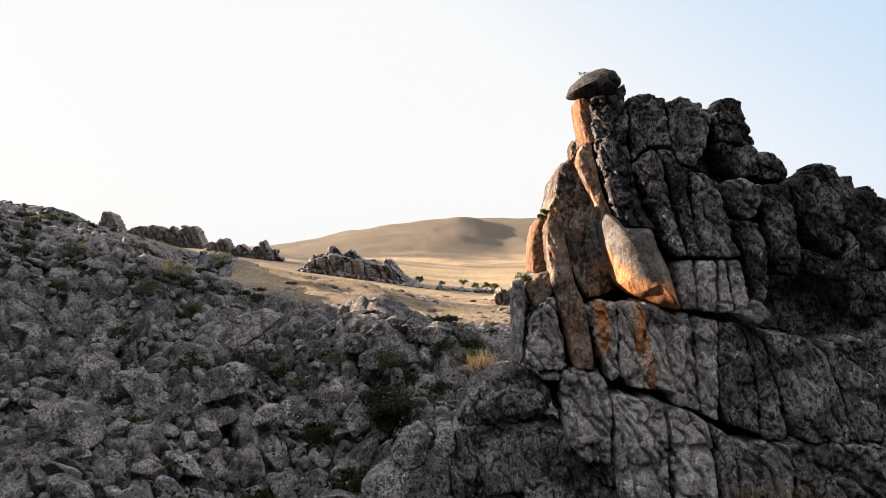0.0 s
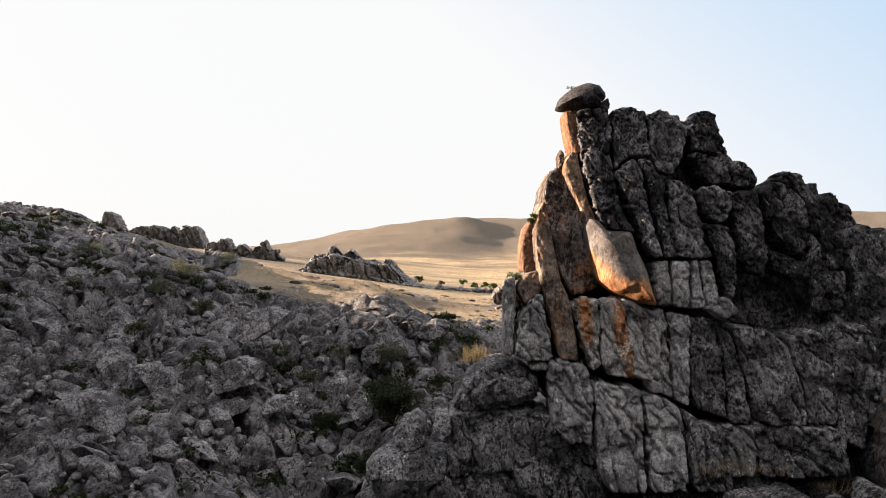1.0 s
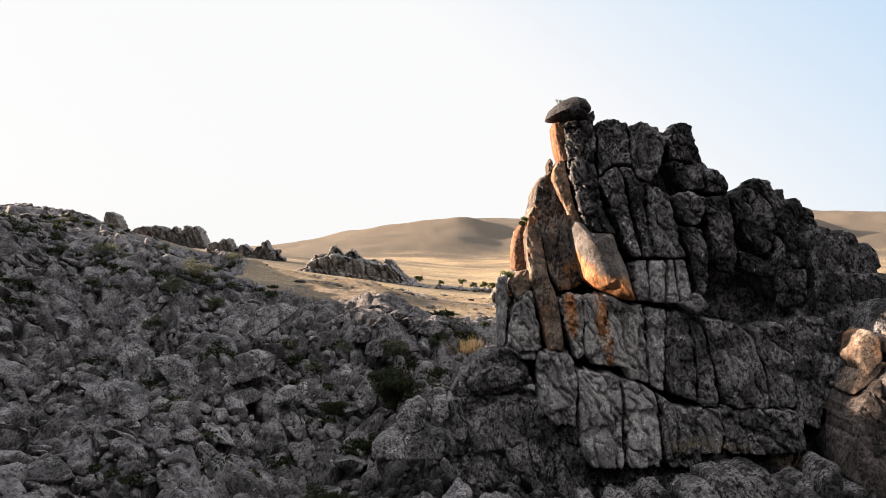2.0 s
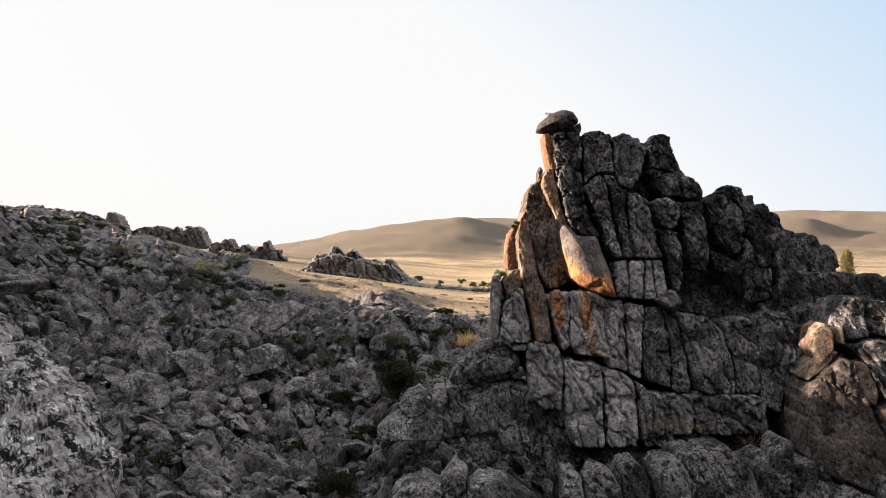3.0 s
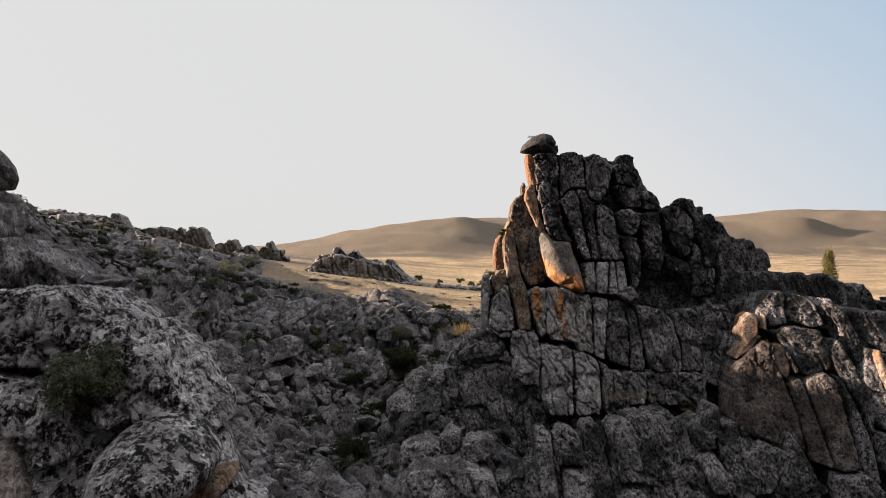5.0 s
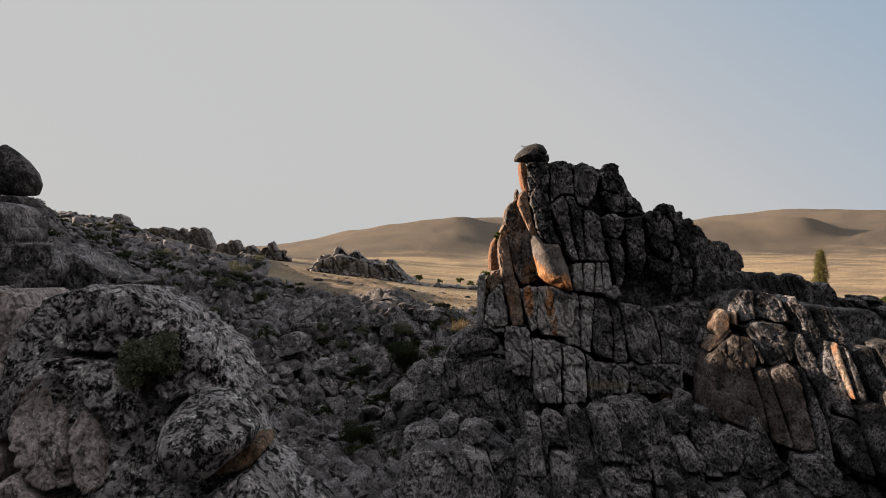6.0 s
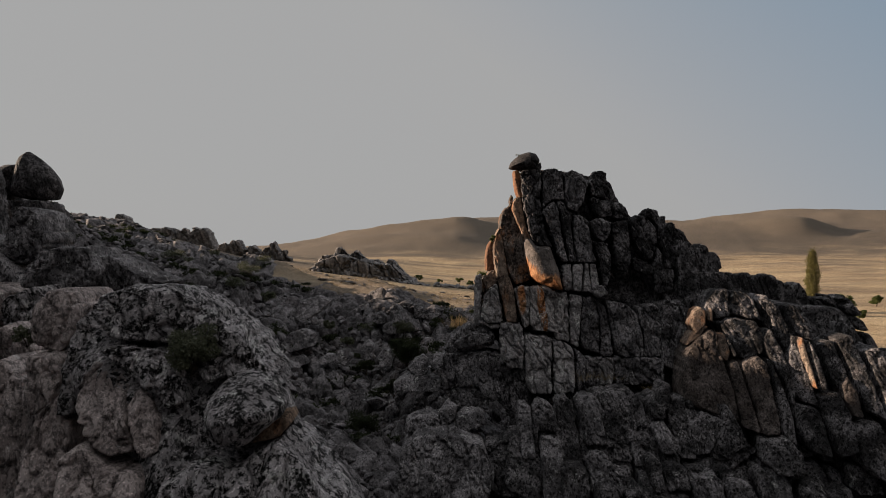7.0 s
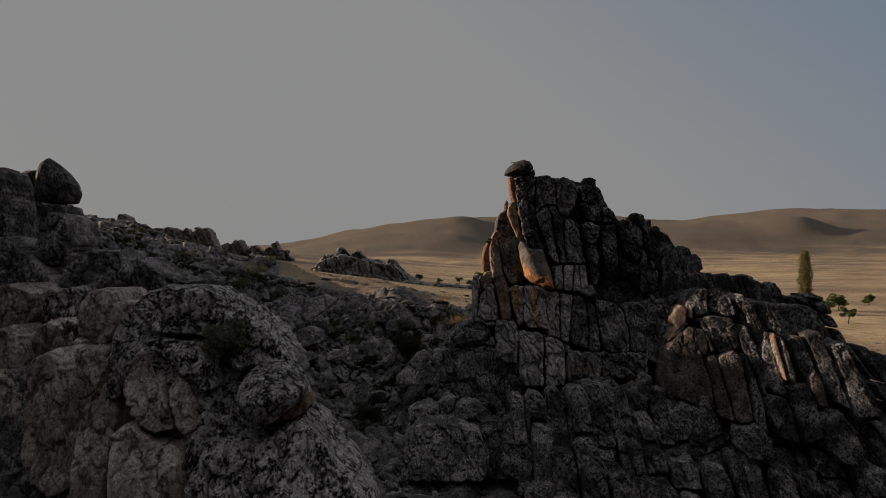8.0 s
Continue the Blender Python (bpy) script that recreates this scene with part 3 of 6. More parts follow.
def plant(name, label, category, at, tall, wide, trunk, material, seed, count, leaf, clumps=9, group=""):
    """A trunk with limbs that end in uneven clumps of small leaves."""
    rng = np.random.RandomState(seed)
    ob = thing(name, label, category, at, group)
    base = np.array(at, float)
    limbs, cent = [], []
    fork = base + np.array((0.05 * tall, 0, trunk * tall))
    if trunk > 0:
        limbs.append(limb(base - (0, 0, 0.3), fork, 0.035 * tall, 0.025 * tall, 8))
    per = count // clumps
    for k in range(clumps):
        th = k * 2.4 + rng.uniform(-0.5, 0.5)
        rr = wide / 2 * rng.uniform(0.25, 0.85)
        hz = trunk * tall + (1 - trunk) * tall * rng.uniform(0.2, 0.85)
        c = base + np.array((rr * math.cos(th), rr * math.sin(th), hz))
        limbs.append(limb(fork if trunk > 0 else base - (0, 0, 0.1), c, 0.014 * tall, 0.005 * tall))
        sp = wide * rng.uniform(0.13, 0.24)
        p = rng.normal(size=(per, 3))
        p = p / np.linalg.norm(p, axis=1, keepdims=True) * rng.uniform(0.2, 1, (per, 1)) ** 0.5
        cent.append(c + p * sp * np.array((1.15, 1.15, 0.85)))
    v, q = join(limbs)
    under("trunk" if trunk > 0 else "stem", mesh_of("stem", v, q, BARK), ob)
    under("crown", leaves(np.concatenate(cent), leaf, rng, material, "crown"), ob)
    return ob


def poplar(at, tall, wide, seed):
    rng = np.random.RandomState(seed)
    ob = thing("poplar_tree", "tall slender poplar with yellow-green leaves on the plain", "tree", at)
    base = np.array(at, float)
    limbs = [limb(base - (0, 0, 0.5), base + (0, 0, tall * 0.55), 0.32, 0.2, 8), limb(base + (0, 0, tall * 0.55), base + (0.1, 0, tall * 0.95), 0.2, 0.04, 8)]
    cent = []
    for k in range(64):
        h = 0.08 + 0.9 * (k + rng.uniform(0, 1)) / 64
        r = wide / 2 * (math.sin(math.pi * min(1, h * 0.9 + 0.1)) ** 0.6) * rng.uniform(0.4, 0.95)
        th = k * 2.4
        c = base + np.array((r * math.cos(th), r * math.sin(th), h * tall))
        limbs.append(limb(base + (0, 0, max(0.5, h * tall - 1.6)), c, 0.07, 0.02))
        p = rng.normal(size=(110, 3)) * np.array((0.42, 0.42, 0.75))
        cent.append(c + p)
    v, q = join(limbs)
    under("trunk", mesh_of("trunk", v, q, BARK), ob)
    under("crown", leaves(np.concatenate(cent), 0.13, rng, POPLAR, "crown"), ob)


def tussocks(name, label, places, tall, seed, per=34, spread=0.3, material=None):
    rng = np.random.RandomState(seed)
    p = np.repeat(np.asarray(places, float), per, axis=0)
    n = len(p)
    off = rng.normal(size=(n, 2)) * spread
    foot = p + np.column_stack([off, np.zeros(n)])
    tip = foot + np.column_stack([off * 0.5 + rng.normal(size=(n, 2)) * 0.12, tall * rng.uniform(0.5, 1.2, n)])
    w = np.column_stack([rng.normal(size=(n, 2)), np.zeros(n)])
    w = w / np.linalg.norm(w, axis=1, keepdims=True) * 0.012
    v = np.stack([foot - w, foot + w, tip + w * 0.3, tip - w * 0.3], axis=1).reshape(-1, 3)
    ob = new(name, mesh_of(name, v, np.arange(n * 4).reshape(-1, 4), material or STRAW, False))
    return tagged(ob, label, "grass", kind="stuff")


def on_ground(x, y, lift=0.0):
    return (x, y, float(height(np.array([x]), np.array([y]))[0]) + lift)


poplar(on_ground(108, 159, -0.4), 17.8, 3.6, 3)
for k, (x, y, tall, wide, trunk) in enumerate(((107.6, 149, 5.0, 4.8, 0.2), (117.2, 158, 5.0, 4.4, 0.25), (99.6, 126, 4.2, 3.4, 0.4), (135.6, 172, 3.6, 3.4, 0.2), (104, 170, 2.6, 3.2, 0.1))):
    plant("tree", "small round-crowned green tree on the dry plain", "tree", on_ground(x, y), tall, wide, trunk, TREELEAF, 20 + k, 1500, 0.14, 11, "trees on the plain")
for k, (x, y, tall, wide, trunk) in enumerate(((-9.5, 255, 4.4, 4.6, 0.45), (-0.5, 262, 2.6, 3.4, 0.2), (8.6, 262, 4.2, 4.2, 0.5), (13, 250, 3.8, 4.0, 0.2), (17, 248, 4.4, 4.6, 0.2), (20.5, 252, 3.6, 4.6, 0.2), (26, 240, 3.4, 3.6, 0.1), (30, 236, 3.6, 4.4, 0.1))):
    plant("tree", "low dark green tree at the edge of the field", "tree", on_ground(x, y), 0.7 * tall, 0.75 * wide, 0.6 * trunk, TREELEAF, 40 + k, 900, 0.12, 8, "trees along the field")

plant("shrub", "dark green dense shrub rooted between grey boulders", "shrub", (-2.77, 33.00, 4.16), 2.6, 3, 0.0, LEAF, 60, 11000, 0.033, 20, "shrubs among the rocks")
plant("shrub", "dark green dense shrub rooted between grey boulders", "shrub", (-6.45, 33.00, 3.42), 1.4, 1.5, 0.0, LEAF, 61, 3200, 0.03, 10, "shrubs among the rocks")
plant("shrub", "dark green dense shrub rooted between grey boulders", "shrub", (-3.72, 30.00, 2.10), 1.6, 1.5, 0.0, LEAF, 62, 3200, 0.03, 10, "shrubs among the rocks")
plant("shrub", "dark green dense shrub rooted between grey boulders", "shrub", (-6.17, 28.00, -0.67), 2.2, 2.6, 0.0, LEAF, 63, 6000, 0.033, 14, "shrubs among the rocks")
plant("shrub", "dark green dense shrub rooted between grey boulders", "shrub", (-14.85, 29.00, 0.17), 2.2, 2.8, 0.0, LEAF, 64, 6000, 0.033, 14, "shrubs among the rocks")
plant("shrub", "grey-green scrub bush growing in a cleft of the crag", "shrub", (-9.15, 0.00, 10.13), 1.9, 1.9, 0.0, GREYLEAF, 65, 7000, 0.028, 18, "shrubs among the rocks")
plant("shrub", "grey-green scrub bush growing in a cleft of the crag", "shrub", (-18.22, 4.20, 10.53), 0.9, 1.3, 0.0, GREYLEAF, 66, 1200, 0.035, 10, "shrubs among the rocks")
plant("shrub", "small sparse green bush on the tower's ledge", "shrub", (4.98, 31.00, 15.25), 1, 0.8, 0.0, TREELEAF, 67, 900, 0.035, 8, "shrubs among the rocks")
plant("shrub", "small sparse green bush on the tower's ledge", "shrub", (3.90, 31.00, 12.28), 0.5, 1.2, 0.0, TREELEAF, 68, 700, 0.03, 8, "shrubs among the rocks")
plant("shrub", "tiny dry twiggy bush on the capstone", "shrub", (7.44, 33.60, 23.09), 0.45, 0.5, 0.0, GREYLEAF, 69, 120, 0.02, 6, "shrubs among the rocks")
plant("shrub", "low greyish scrub bush on the rocky slope", "shrub", (-36.21, 62.00, 12.95), 1.8, 3, 0.0, GREYLEAF, 70, 1500, 0.045, 11, "shrubs among the rocks")
plant("shrub", "low greyish scrub bush on the rocky slope", "shrub", (-25.64, 55.00, 9.87), 1.44, 2.4, 0.0, GREYLEAF, 71, 1500, 0.045, 11, "shrubs among the rocks")
plant("shrub", "low greyish scrub bush on the rocky slope", "shrub", (-25.29, 60.00, 11.37), 1.8, 3, 0.0, GREYLEAF, 72, 1500, 0.045, 11, "shrubs among the rocks")
plant("shrub", "low greyish scrub bush on the rocky slope", "shrub", (-23.58, 46.00, 7.47), 0.96, 1.6, 0.0, GREYLEAF, 73, 1500, 0.045, 11, "shrubs among the rocks")
plant("shrub", "low greyish scrub bush on the rocky slope", "shrub", (-33.01, 95.00, 11.71), 1.8, 3, 0.0, GREYLEAF, 74, 1500, 0.045, 11, "shrubs among the rocks")
plant("shrub", "low greyish scrub bush on the rocky slope", "shrub", (-33.60, 55.00, 10.12), 1.2, 2, 0.0, GREYLEAF, 75, 1500, 0.045, 11, "shrubs among the rocks")
plant("shrub", "low greyish scrub bush on the rocky slope", "shrub", (-11.67, 43.00, 6.36), 0.84, 1.4, 0.0, GREYLEAF, 76, 1500, 0.045, 11, "shrubs among the rocks")
plant("shrub", "low greyish scrub bush on the rocky slope", "shrub", (-7.89, 48.00, 5.13), 1.32, 2.2, 0.0, GREYLEAF, 77, 1500, 0.045, 11, "shrubs among the rocks")
plant("shrub", "low greyish scrub bush on the rocky slope", "shrub", (-3.78, 45.00, 5.60), 1.2, 2, 0.0, GREYLEAF, 78, 1500, 0.045, 11, "shrubs among the rocks")
plant("shrub", "low greyish scrub bush on the rocky slope", "shrub", (-33.70, 70.00, 13.12), 1.5, 2.5, 0.0, GREYLEAF, 79, 1500, 0.045, 11, "shrubs among the rocks")
plant("shrub", "low greyish scrub bush on the rocky slope", "shrub", (-38.80, 60.00, 12.45), 1.2, 2, 0.0, GREYLEAF, 80, 1500, 0.045, 11, "shrubs among the rocks")
plant("shrub", "low greyish scrub bush on the rocky slope", "shrub", (-19.83, 50.00, 8.69), 1.08, 1.8, 0.0, GREYLEAF, 81, 1500, 0.045, 11, "shrubs among the rocks")
plant("shrub", "low greyish scrub bush on the rocky slope", "shrub", (1.97, 48.00, 5.47), 0.96, 1.6, 0.0, GREYLEAF, 82, 1500, 0.045, 11, "shrubs among the rocks")
plant("shrub", "low greyish scrub bush on the rocky slope", "shrub", (-9.30, 41.00, 4.88), 0.84, 1.4, 0.0, GREYLEAF, 83, 1500, 0.045, 11, "shrubs among the rocks")
plant("shrub", "low greyish scrub bush on the rocky slope", "shrub", (-34.00, 62.00, 12.39), 1.2, 2, 0.0, GREYLEAF, 84, 1500, 0.045, 11, "shrubs among the rocks")
tussocks("dry_grass", "straw-coloured dry grass on the rock ledge", [(10.90, 22.80, 4.90), (11.23, 22.80, 5.11), (11.70, 22.80, 5.17), (12.64, 22.80, 5.04), (13.58, 22.80, 4.97), (15.83, 22.80, 4.23), (16.14, 22.80, 4.36)], 0.4, 5)
tussocks("dry_grass", "straw-coloured dry grass beside the outcrop", [(1.36, 33.00, 7.69), (1.65, 33.00, 7.84), (1.95, 33.00, 7.90), (2.24, 33.00, 8.13), (2.48, 33.00, 7.84), (1.80, 33.00, 8.13), (2.09, 33.00, 7.69)], 0.6, 6)


def meadow():
    """Dry tufts and half-buried stones over the sunlit grass."""
    rng = np.random.RandomState(77)
    x, y = rng.uniform(-45, 30, 9000), rng.uniform(50, 205, 9000)
    ok = (rockiness(x, y) < 0.3) & (fbm(np.stack([x * 0.12, y * 0.06, x * 0], axis=1), 3, 90) > -0.15) & (x > -0.5 * y + 5)
    z = height(x, y)
    tufts = np.stack([x, y, z], axis=1)[ok]
    tussocks("dry_tussock", "straw-coloured tussocks over the sunlit slope", tufts[::2], 0.45, 78, 12, 0.22)
    vs, fs, n = [], [], 0
    for i, (a, b, c) in enumerate(tufts[1::2][:420]):
        v, f = SHAPES[2][i % 16]
        s = rng.uniform(0.15, 0.4) * (1 + 2.2 * (rng.rand() < 0.12))
        vs.append(v * (s * rng.uniform(0.9, 1.7), s, s * 0.7) + (a, b, c))
        fs.append(f + n)
        n += len(v)
    me = tri_mesh("field_stones", np.concatenate(vs), np.concatenate(fs), FIELD)
    tagged(new("field_stones", me), "small grey stones half buried in dry grass", "stones", kind="stuff")
    vs, fs, n = [], [], 0
    for i in range(130):
        a, b = rng.uniform(60, 96), rng.uniform(58, 100)
        v, f = SHAPES[3][i % 16]
        s = rng.uniform(0.25, 0.6) * (1 + 1.3 * (rng.rand() < 0.2))
        vs.append(v * (s * rng.uniform(1.0, 1.8), s, s * 0.6) + on_ground(a, b))
        fs.append(f + n)
        n += len(v)
    me = tri_mesh("pale_stones", np.concatenate(vs), np.concatenate(fs), SMOOTH)
    tagged(new("pale_stones", me), "pale rounded stones scattered over the valley grass", "stones", kind="stuff")


meadow()


def scrub():
    """Low dark thorn and moss cushions in the slope's clefts, doubling as gap shade."""
    rng = np.random.RandomState(31)
    x, y = rng.uniform(-60, 6, 2600), rng.uniform(24, 95, 2600)
    ok = (rockiness(x, y) > 0.6) & (x > -0.76 * (y + 28)) & (fbm(np.stack([x * 0.16, y * 0.16, x * 0], axis=1), 3, 92) > 0.12)
    spots = np.stack([x, y, height(x, y)], axis=1)[ok][:210]
    centres = []
    for p in spots:
        wide = rng.uniform(0.35, 1.1)
        k = int(240 * wide)
        q = rng.normal(size=(k, 3)) * (0.45 * wide, 0.45 * wide, 0.16 * wide)
        centres.append(q + p + (0, 0, 0.3))
    me = leaves(np.concatenate(centres), 0.075, rng, LEAF, "scrub", 1.6)
    tagged(new("scrub", me), "low dark thorny scrub doubling as shade in clefts between the rocks", "scrub", kind="stuff")


scrub()

# ---- the rock tower ----
tower = thing("rock_tower", "tall leaning granite tower with orange flank and balanced capstone", "rock tower", (11, 30, 0))
stone(tower, "slab", RUST, (25.10, -0.13, 0.42), 0.60, 1.60, [(6.94, 21.84), (7.33, 21.89), (7.69, 21.42), (7.64, 20.30), (7.66, 19.35), (7.30, 19.15), (7.08, 19.84), (6.95, 20.95)])
stone(tower, "slab", DARK, (24.90, -0.13, 0.42), 0.80, 2.20, [(7.56, 21.83), (9.23, 21.90), (9.35, 21.00), (9.08, 19.13), (9.15, 17.93), (9.38, 16.49), (9.63, 15.37), (9.82, 14.88), (8.49, 14.99), (8.11, 15.55), (7.87, 16.50), (7.68, 17.81), (7.48, 19.11), (7.40, 20.42)], label="dark lichened prow slab")
stone(tower, "slab", ORANGE, (25.15, -0.13, 0.42), 0.60, 1.40, [(6.67, 18.77), (7.11, 19.38), (7.46, 19.52), (7.58, 18.45), (7.70, 17.40), (7.87, 16.38), (8.15, 15.56), (7.78, 15.01), (7.50, 15.45), (7.20, 16.47), (6.90, 17.35), (6.64, 18.10)])
stone(tower, "bulge", BULGE, (24.60, -0.13, 0.42), 1.30, 2.00, [(7.66, 15.70), (8.06, 15.59), (8.47, 15.04), (9.69, 14.98), (9.84, 14.03), (10.03, 13.46), (10.21, 12.95), (10.34, 12.00), (10.42, 11.30), (9.47, 11.48), (8.31, 11.96), (7.82, 12.43), (7.60, 13.45), (7.46, 14.29), (7.40, 15.23)])
stone(tower, "slab", FLANK, (26.00, -0.13, 0.42), 0.90, 1.80, [(5.51, 16.77), (5.73, 17.83), (6.06, 18.38), (6.55, 18.72), (6.86, 18.37), (7.15, 17.44), (7.47, 16.39), (7.80, 15.32), (7.83, 14.30), (7.96, 13.21), (8.14, 12.20), (7.45, 11.83), (6.76, 11.69), (6.24, 12.35), (5.95, 13.42), (5.83, 14.59), (5.63, 15.68)])
stone(tower, "boulder", BROWN, (25.40, -0.13, 0.42), 0.40, 0.80, [(6.47, 19.22), (6.67, 19.62), (6.88, 19.39), (6.82, 18.65), (6.46, 18.41)])
stone(tower, "slab", TAWNY, (25.30, -0.13, 0.42), 0.80, 1.50, [(4.86, 14.86), (5.10, 16.05), (5.53, 16.71), (5.75, 15.55), (5.90, 14.03), (6.11, 12.43), (6.50, 11.41), (6.59, 9.94), (6.67, 8.71), (5.74, 8.69), (5.54, 9.87), (5.27, 11.35), (5.00, 12.64), (4.87, 13.76)])
stone(tower, "slab", RUST, (26.30, -0.13, 0.42), 0.80, 1.50, [(4.23, 12.86), (4.24, 14.03), (4.50, 15.18), (4.95, 15.67), (5.16, 14.60), (5.19, 13.41), (4.92, 12.64)])
stone(tower, "slab", TAWNY, (25.90, -0.13, 0.42), 0.80, 1.40, [(3.86, 11.99), (4.50, 12.88), (5.02, 13.04), (5.24, 12.40), (5.18, 11.82), (4.24, 11.21)])
stone(tower, "slab", PALE, (25.50, -0.13, 0.42), 0.80, 1.30, [(3.56, 8.60), (3.78, 10.36), (4.41, 11.50), (5.09, 11.89), (5.37, 10.38), (5.52, 8.81), (5.23, 8.59)])
stone(tower, "slab", PALE, (25.70, -0.13, 0.42), 0.60, 1.20, [(3.08, 8.72), (3.27, 12.39), (3.87, 12.72), (3.93, 11.87), (3.72, 9.83), (3.52, 8.47)])
stone(tower, "slab", STAINED, (25.00, -0.13, 0.42), 0.80, 1.30, [(6.46, 11.39), (7.09, 11.70), (7.79, 11.65), (7.81, 10.96), (7.61, 9.76), (7.59, 8.55), (7.18, 8.27), (6.87, 8.99), (6.62, 10.17)])
stone(tower, "slab", STAINED, (24.70, -0.13, 0.42), 0.80, 1.40, [(7.74, 11.48), (8.36, 11.73), (9.17, 11.59), (10.30, 11.03), (10.60, 10.51), (10.15, 8.94), (9.78, 7.95), (8.81, 8.06), (7.89, 8.17), (7.53, 8.72), (7.58, 10.03)])
# Both cores are dark granite so that gaps between slabs read as deep shade.
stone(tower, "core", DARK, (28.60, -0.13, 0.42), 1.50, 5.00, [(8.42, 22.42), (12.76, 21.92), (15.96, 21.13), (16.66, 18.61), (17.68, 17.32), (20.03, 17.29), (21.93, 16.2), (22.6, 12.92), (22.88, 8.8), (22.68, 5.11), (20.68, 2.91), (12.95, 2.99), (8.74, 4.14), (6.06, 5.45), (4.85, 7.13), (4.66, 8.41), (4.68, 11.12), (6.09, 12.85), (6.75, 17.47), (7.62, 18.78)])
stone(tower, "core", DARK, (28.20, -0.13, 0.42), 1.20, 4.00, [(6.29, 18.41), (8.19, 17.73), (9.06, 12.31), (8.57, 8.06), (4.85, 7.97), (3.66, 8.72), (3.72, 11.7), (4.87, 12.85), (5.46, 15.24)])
stone(tower, "cap_boulder", CAP, (25.20, -0.13, 0.42), 1.50, 1.60, [(6.55, 22.11), (6.77, 22.64), (7.22, 23.07), (7.78, 23.45), (8.45, 23.63), (9.07, 23.44), (9.36, 22.88), (9.36, 22.61), (9.02, 22.39), (9.12, 21.79), (8.20, 21.72), (7.63, 21.78), (7.29, 21.92), (6.83, 22.00)])
stone(tower, "boulder", CAP, (25.20, -0.13, 0.42), 0.80, 1.00, [(8.95, 22.33), (9.42, 22.61), (9.49, 21.98), (9.28, 21.65), (8.82, 21.67)])
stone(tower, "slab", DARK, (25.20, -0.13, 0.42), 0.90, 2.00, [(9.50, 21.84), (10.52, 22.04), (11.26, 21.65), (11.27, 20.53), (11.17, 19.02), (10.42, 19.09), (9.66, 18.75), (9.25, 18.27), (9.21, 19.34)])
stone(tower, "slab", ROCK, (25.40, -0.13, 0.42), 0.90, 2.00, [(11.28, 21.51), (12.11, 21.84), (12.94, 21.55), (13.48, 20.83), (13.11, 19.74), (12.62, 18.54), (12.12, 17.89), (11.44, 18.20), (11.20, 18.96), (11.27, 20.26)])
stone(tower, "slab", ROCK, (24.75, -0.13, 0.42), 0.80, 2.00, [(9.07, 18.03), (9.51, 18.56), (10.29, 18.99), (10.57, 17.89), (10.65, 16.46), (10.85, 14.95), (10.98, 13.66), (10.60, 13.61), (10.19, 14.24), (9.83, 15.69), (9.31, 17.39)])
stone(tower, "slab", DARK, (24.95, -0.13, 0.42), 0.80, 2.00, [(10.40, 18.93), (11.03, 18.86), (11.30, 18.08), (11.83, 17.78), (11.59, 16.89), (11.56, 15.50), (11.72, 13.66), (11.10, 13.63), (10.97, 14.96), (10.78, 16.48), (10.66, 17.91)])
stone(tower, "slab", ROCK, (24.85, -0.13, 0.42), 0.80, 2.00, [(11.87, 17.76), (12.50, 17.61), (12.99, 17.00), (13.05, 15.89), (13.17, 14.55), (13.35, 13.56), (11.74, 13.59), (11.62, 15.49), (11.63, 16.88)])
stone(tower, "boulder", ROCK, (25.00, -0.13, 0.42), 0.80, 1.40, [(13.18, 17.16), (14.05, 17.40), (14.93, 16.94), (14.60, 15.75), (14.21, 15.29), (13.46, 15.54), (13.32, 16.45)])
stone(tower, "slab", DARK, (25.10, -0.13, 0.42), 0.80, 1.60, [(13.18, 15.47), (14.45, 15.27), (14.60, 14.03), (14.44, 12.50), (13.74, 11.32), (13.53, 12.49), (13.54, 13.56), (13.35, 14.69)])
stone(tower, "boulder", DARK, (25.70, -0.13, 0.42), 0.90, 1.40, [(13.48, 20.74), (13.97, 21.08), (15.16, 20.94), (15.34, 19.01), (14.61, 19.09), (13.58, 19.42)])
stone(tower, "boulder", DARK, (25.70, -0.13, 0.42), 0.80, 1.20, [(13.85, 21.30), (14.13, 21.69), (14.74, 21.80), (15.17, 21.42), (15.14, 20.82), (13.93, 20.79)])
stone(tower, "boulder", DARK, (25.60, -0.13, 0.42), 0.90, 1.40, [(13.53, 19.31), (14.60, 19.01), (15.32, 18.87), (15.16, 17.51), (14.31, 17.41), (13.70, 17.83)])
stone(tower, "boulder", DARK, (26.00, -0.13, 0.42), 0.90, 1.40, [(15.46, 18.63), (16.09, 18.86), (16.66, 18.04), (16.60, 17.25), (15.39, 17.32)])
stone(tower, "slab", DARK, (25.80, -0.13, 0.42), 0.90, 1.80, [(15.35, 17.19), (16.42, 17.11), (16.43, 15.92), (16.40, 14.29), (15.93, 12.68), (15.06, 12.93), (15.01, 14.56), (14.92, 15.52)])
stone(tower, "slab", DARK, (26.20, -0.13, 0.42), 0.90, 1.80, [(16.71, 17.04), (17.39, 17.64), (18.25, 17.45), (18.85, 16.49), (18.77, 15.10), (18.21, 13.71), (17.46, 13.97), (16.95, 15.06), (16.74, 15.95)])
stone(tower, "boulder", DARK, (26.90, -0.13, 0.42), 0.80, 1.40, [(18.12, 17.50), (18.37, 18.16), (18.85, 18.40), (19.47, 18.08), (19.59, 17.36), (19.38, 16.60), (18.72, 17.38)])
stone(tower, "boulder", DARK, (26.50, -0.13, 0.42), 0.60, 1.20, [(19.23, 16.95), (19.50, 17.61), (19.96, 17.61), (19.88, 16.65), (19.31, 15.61)])
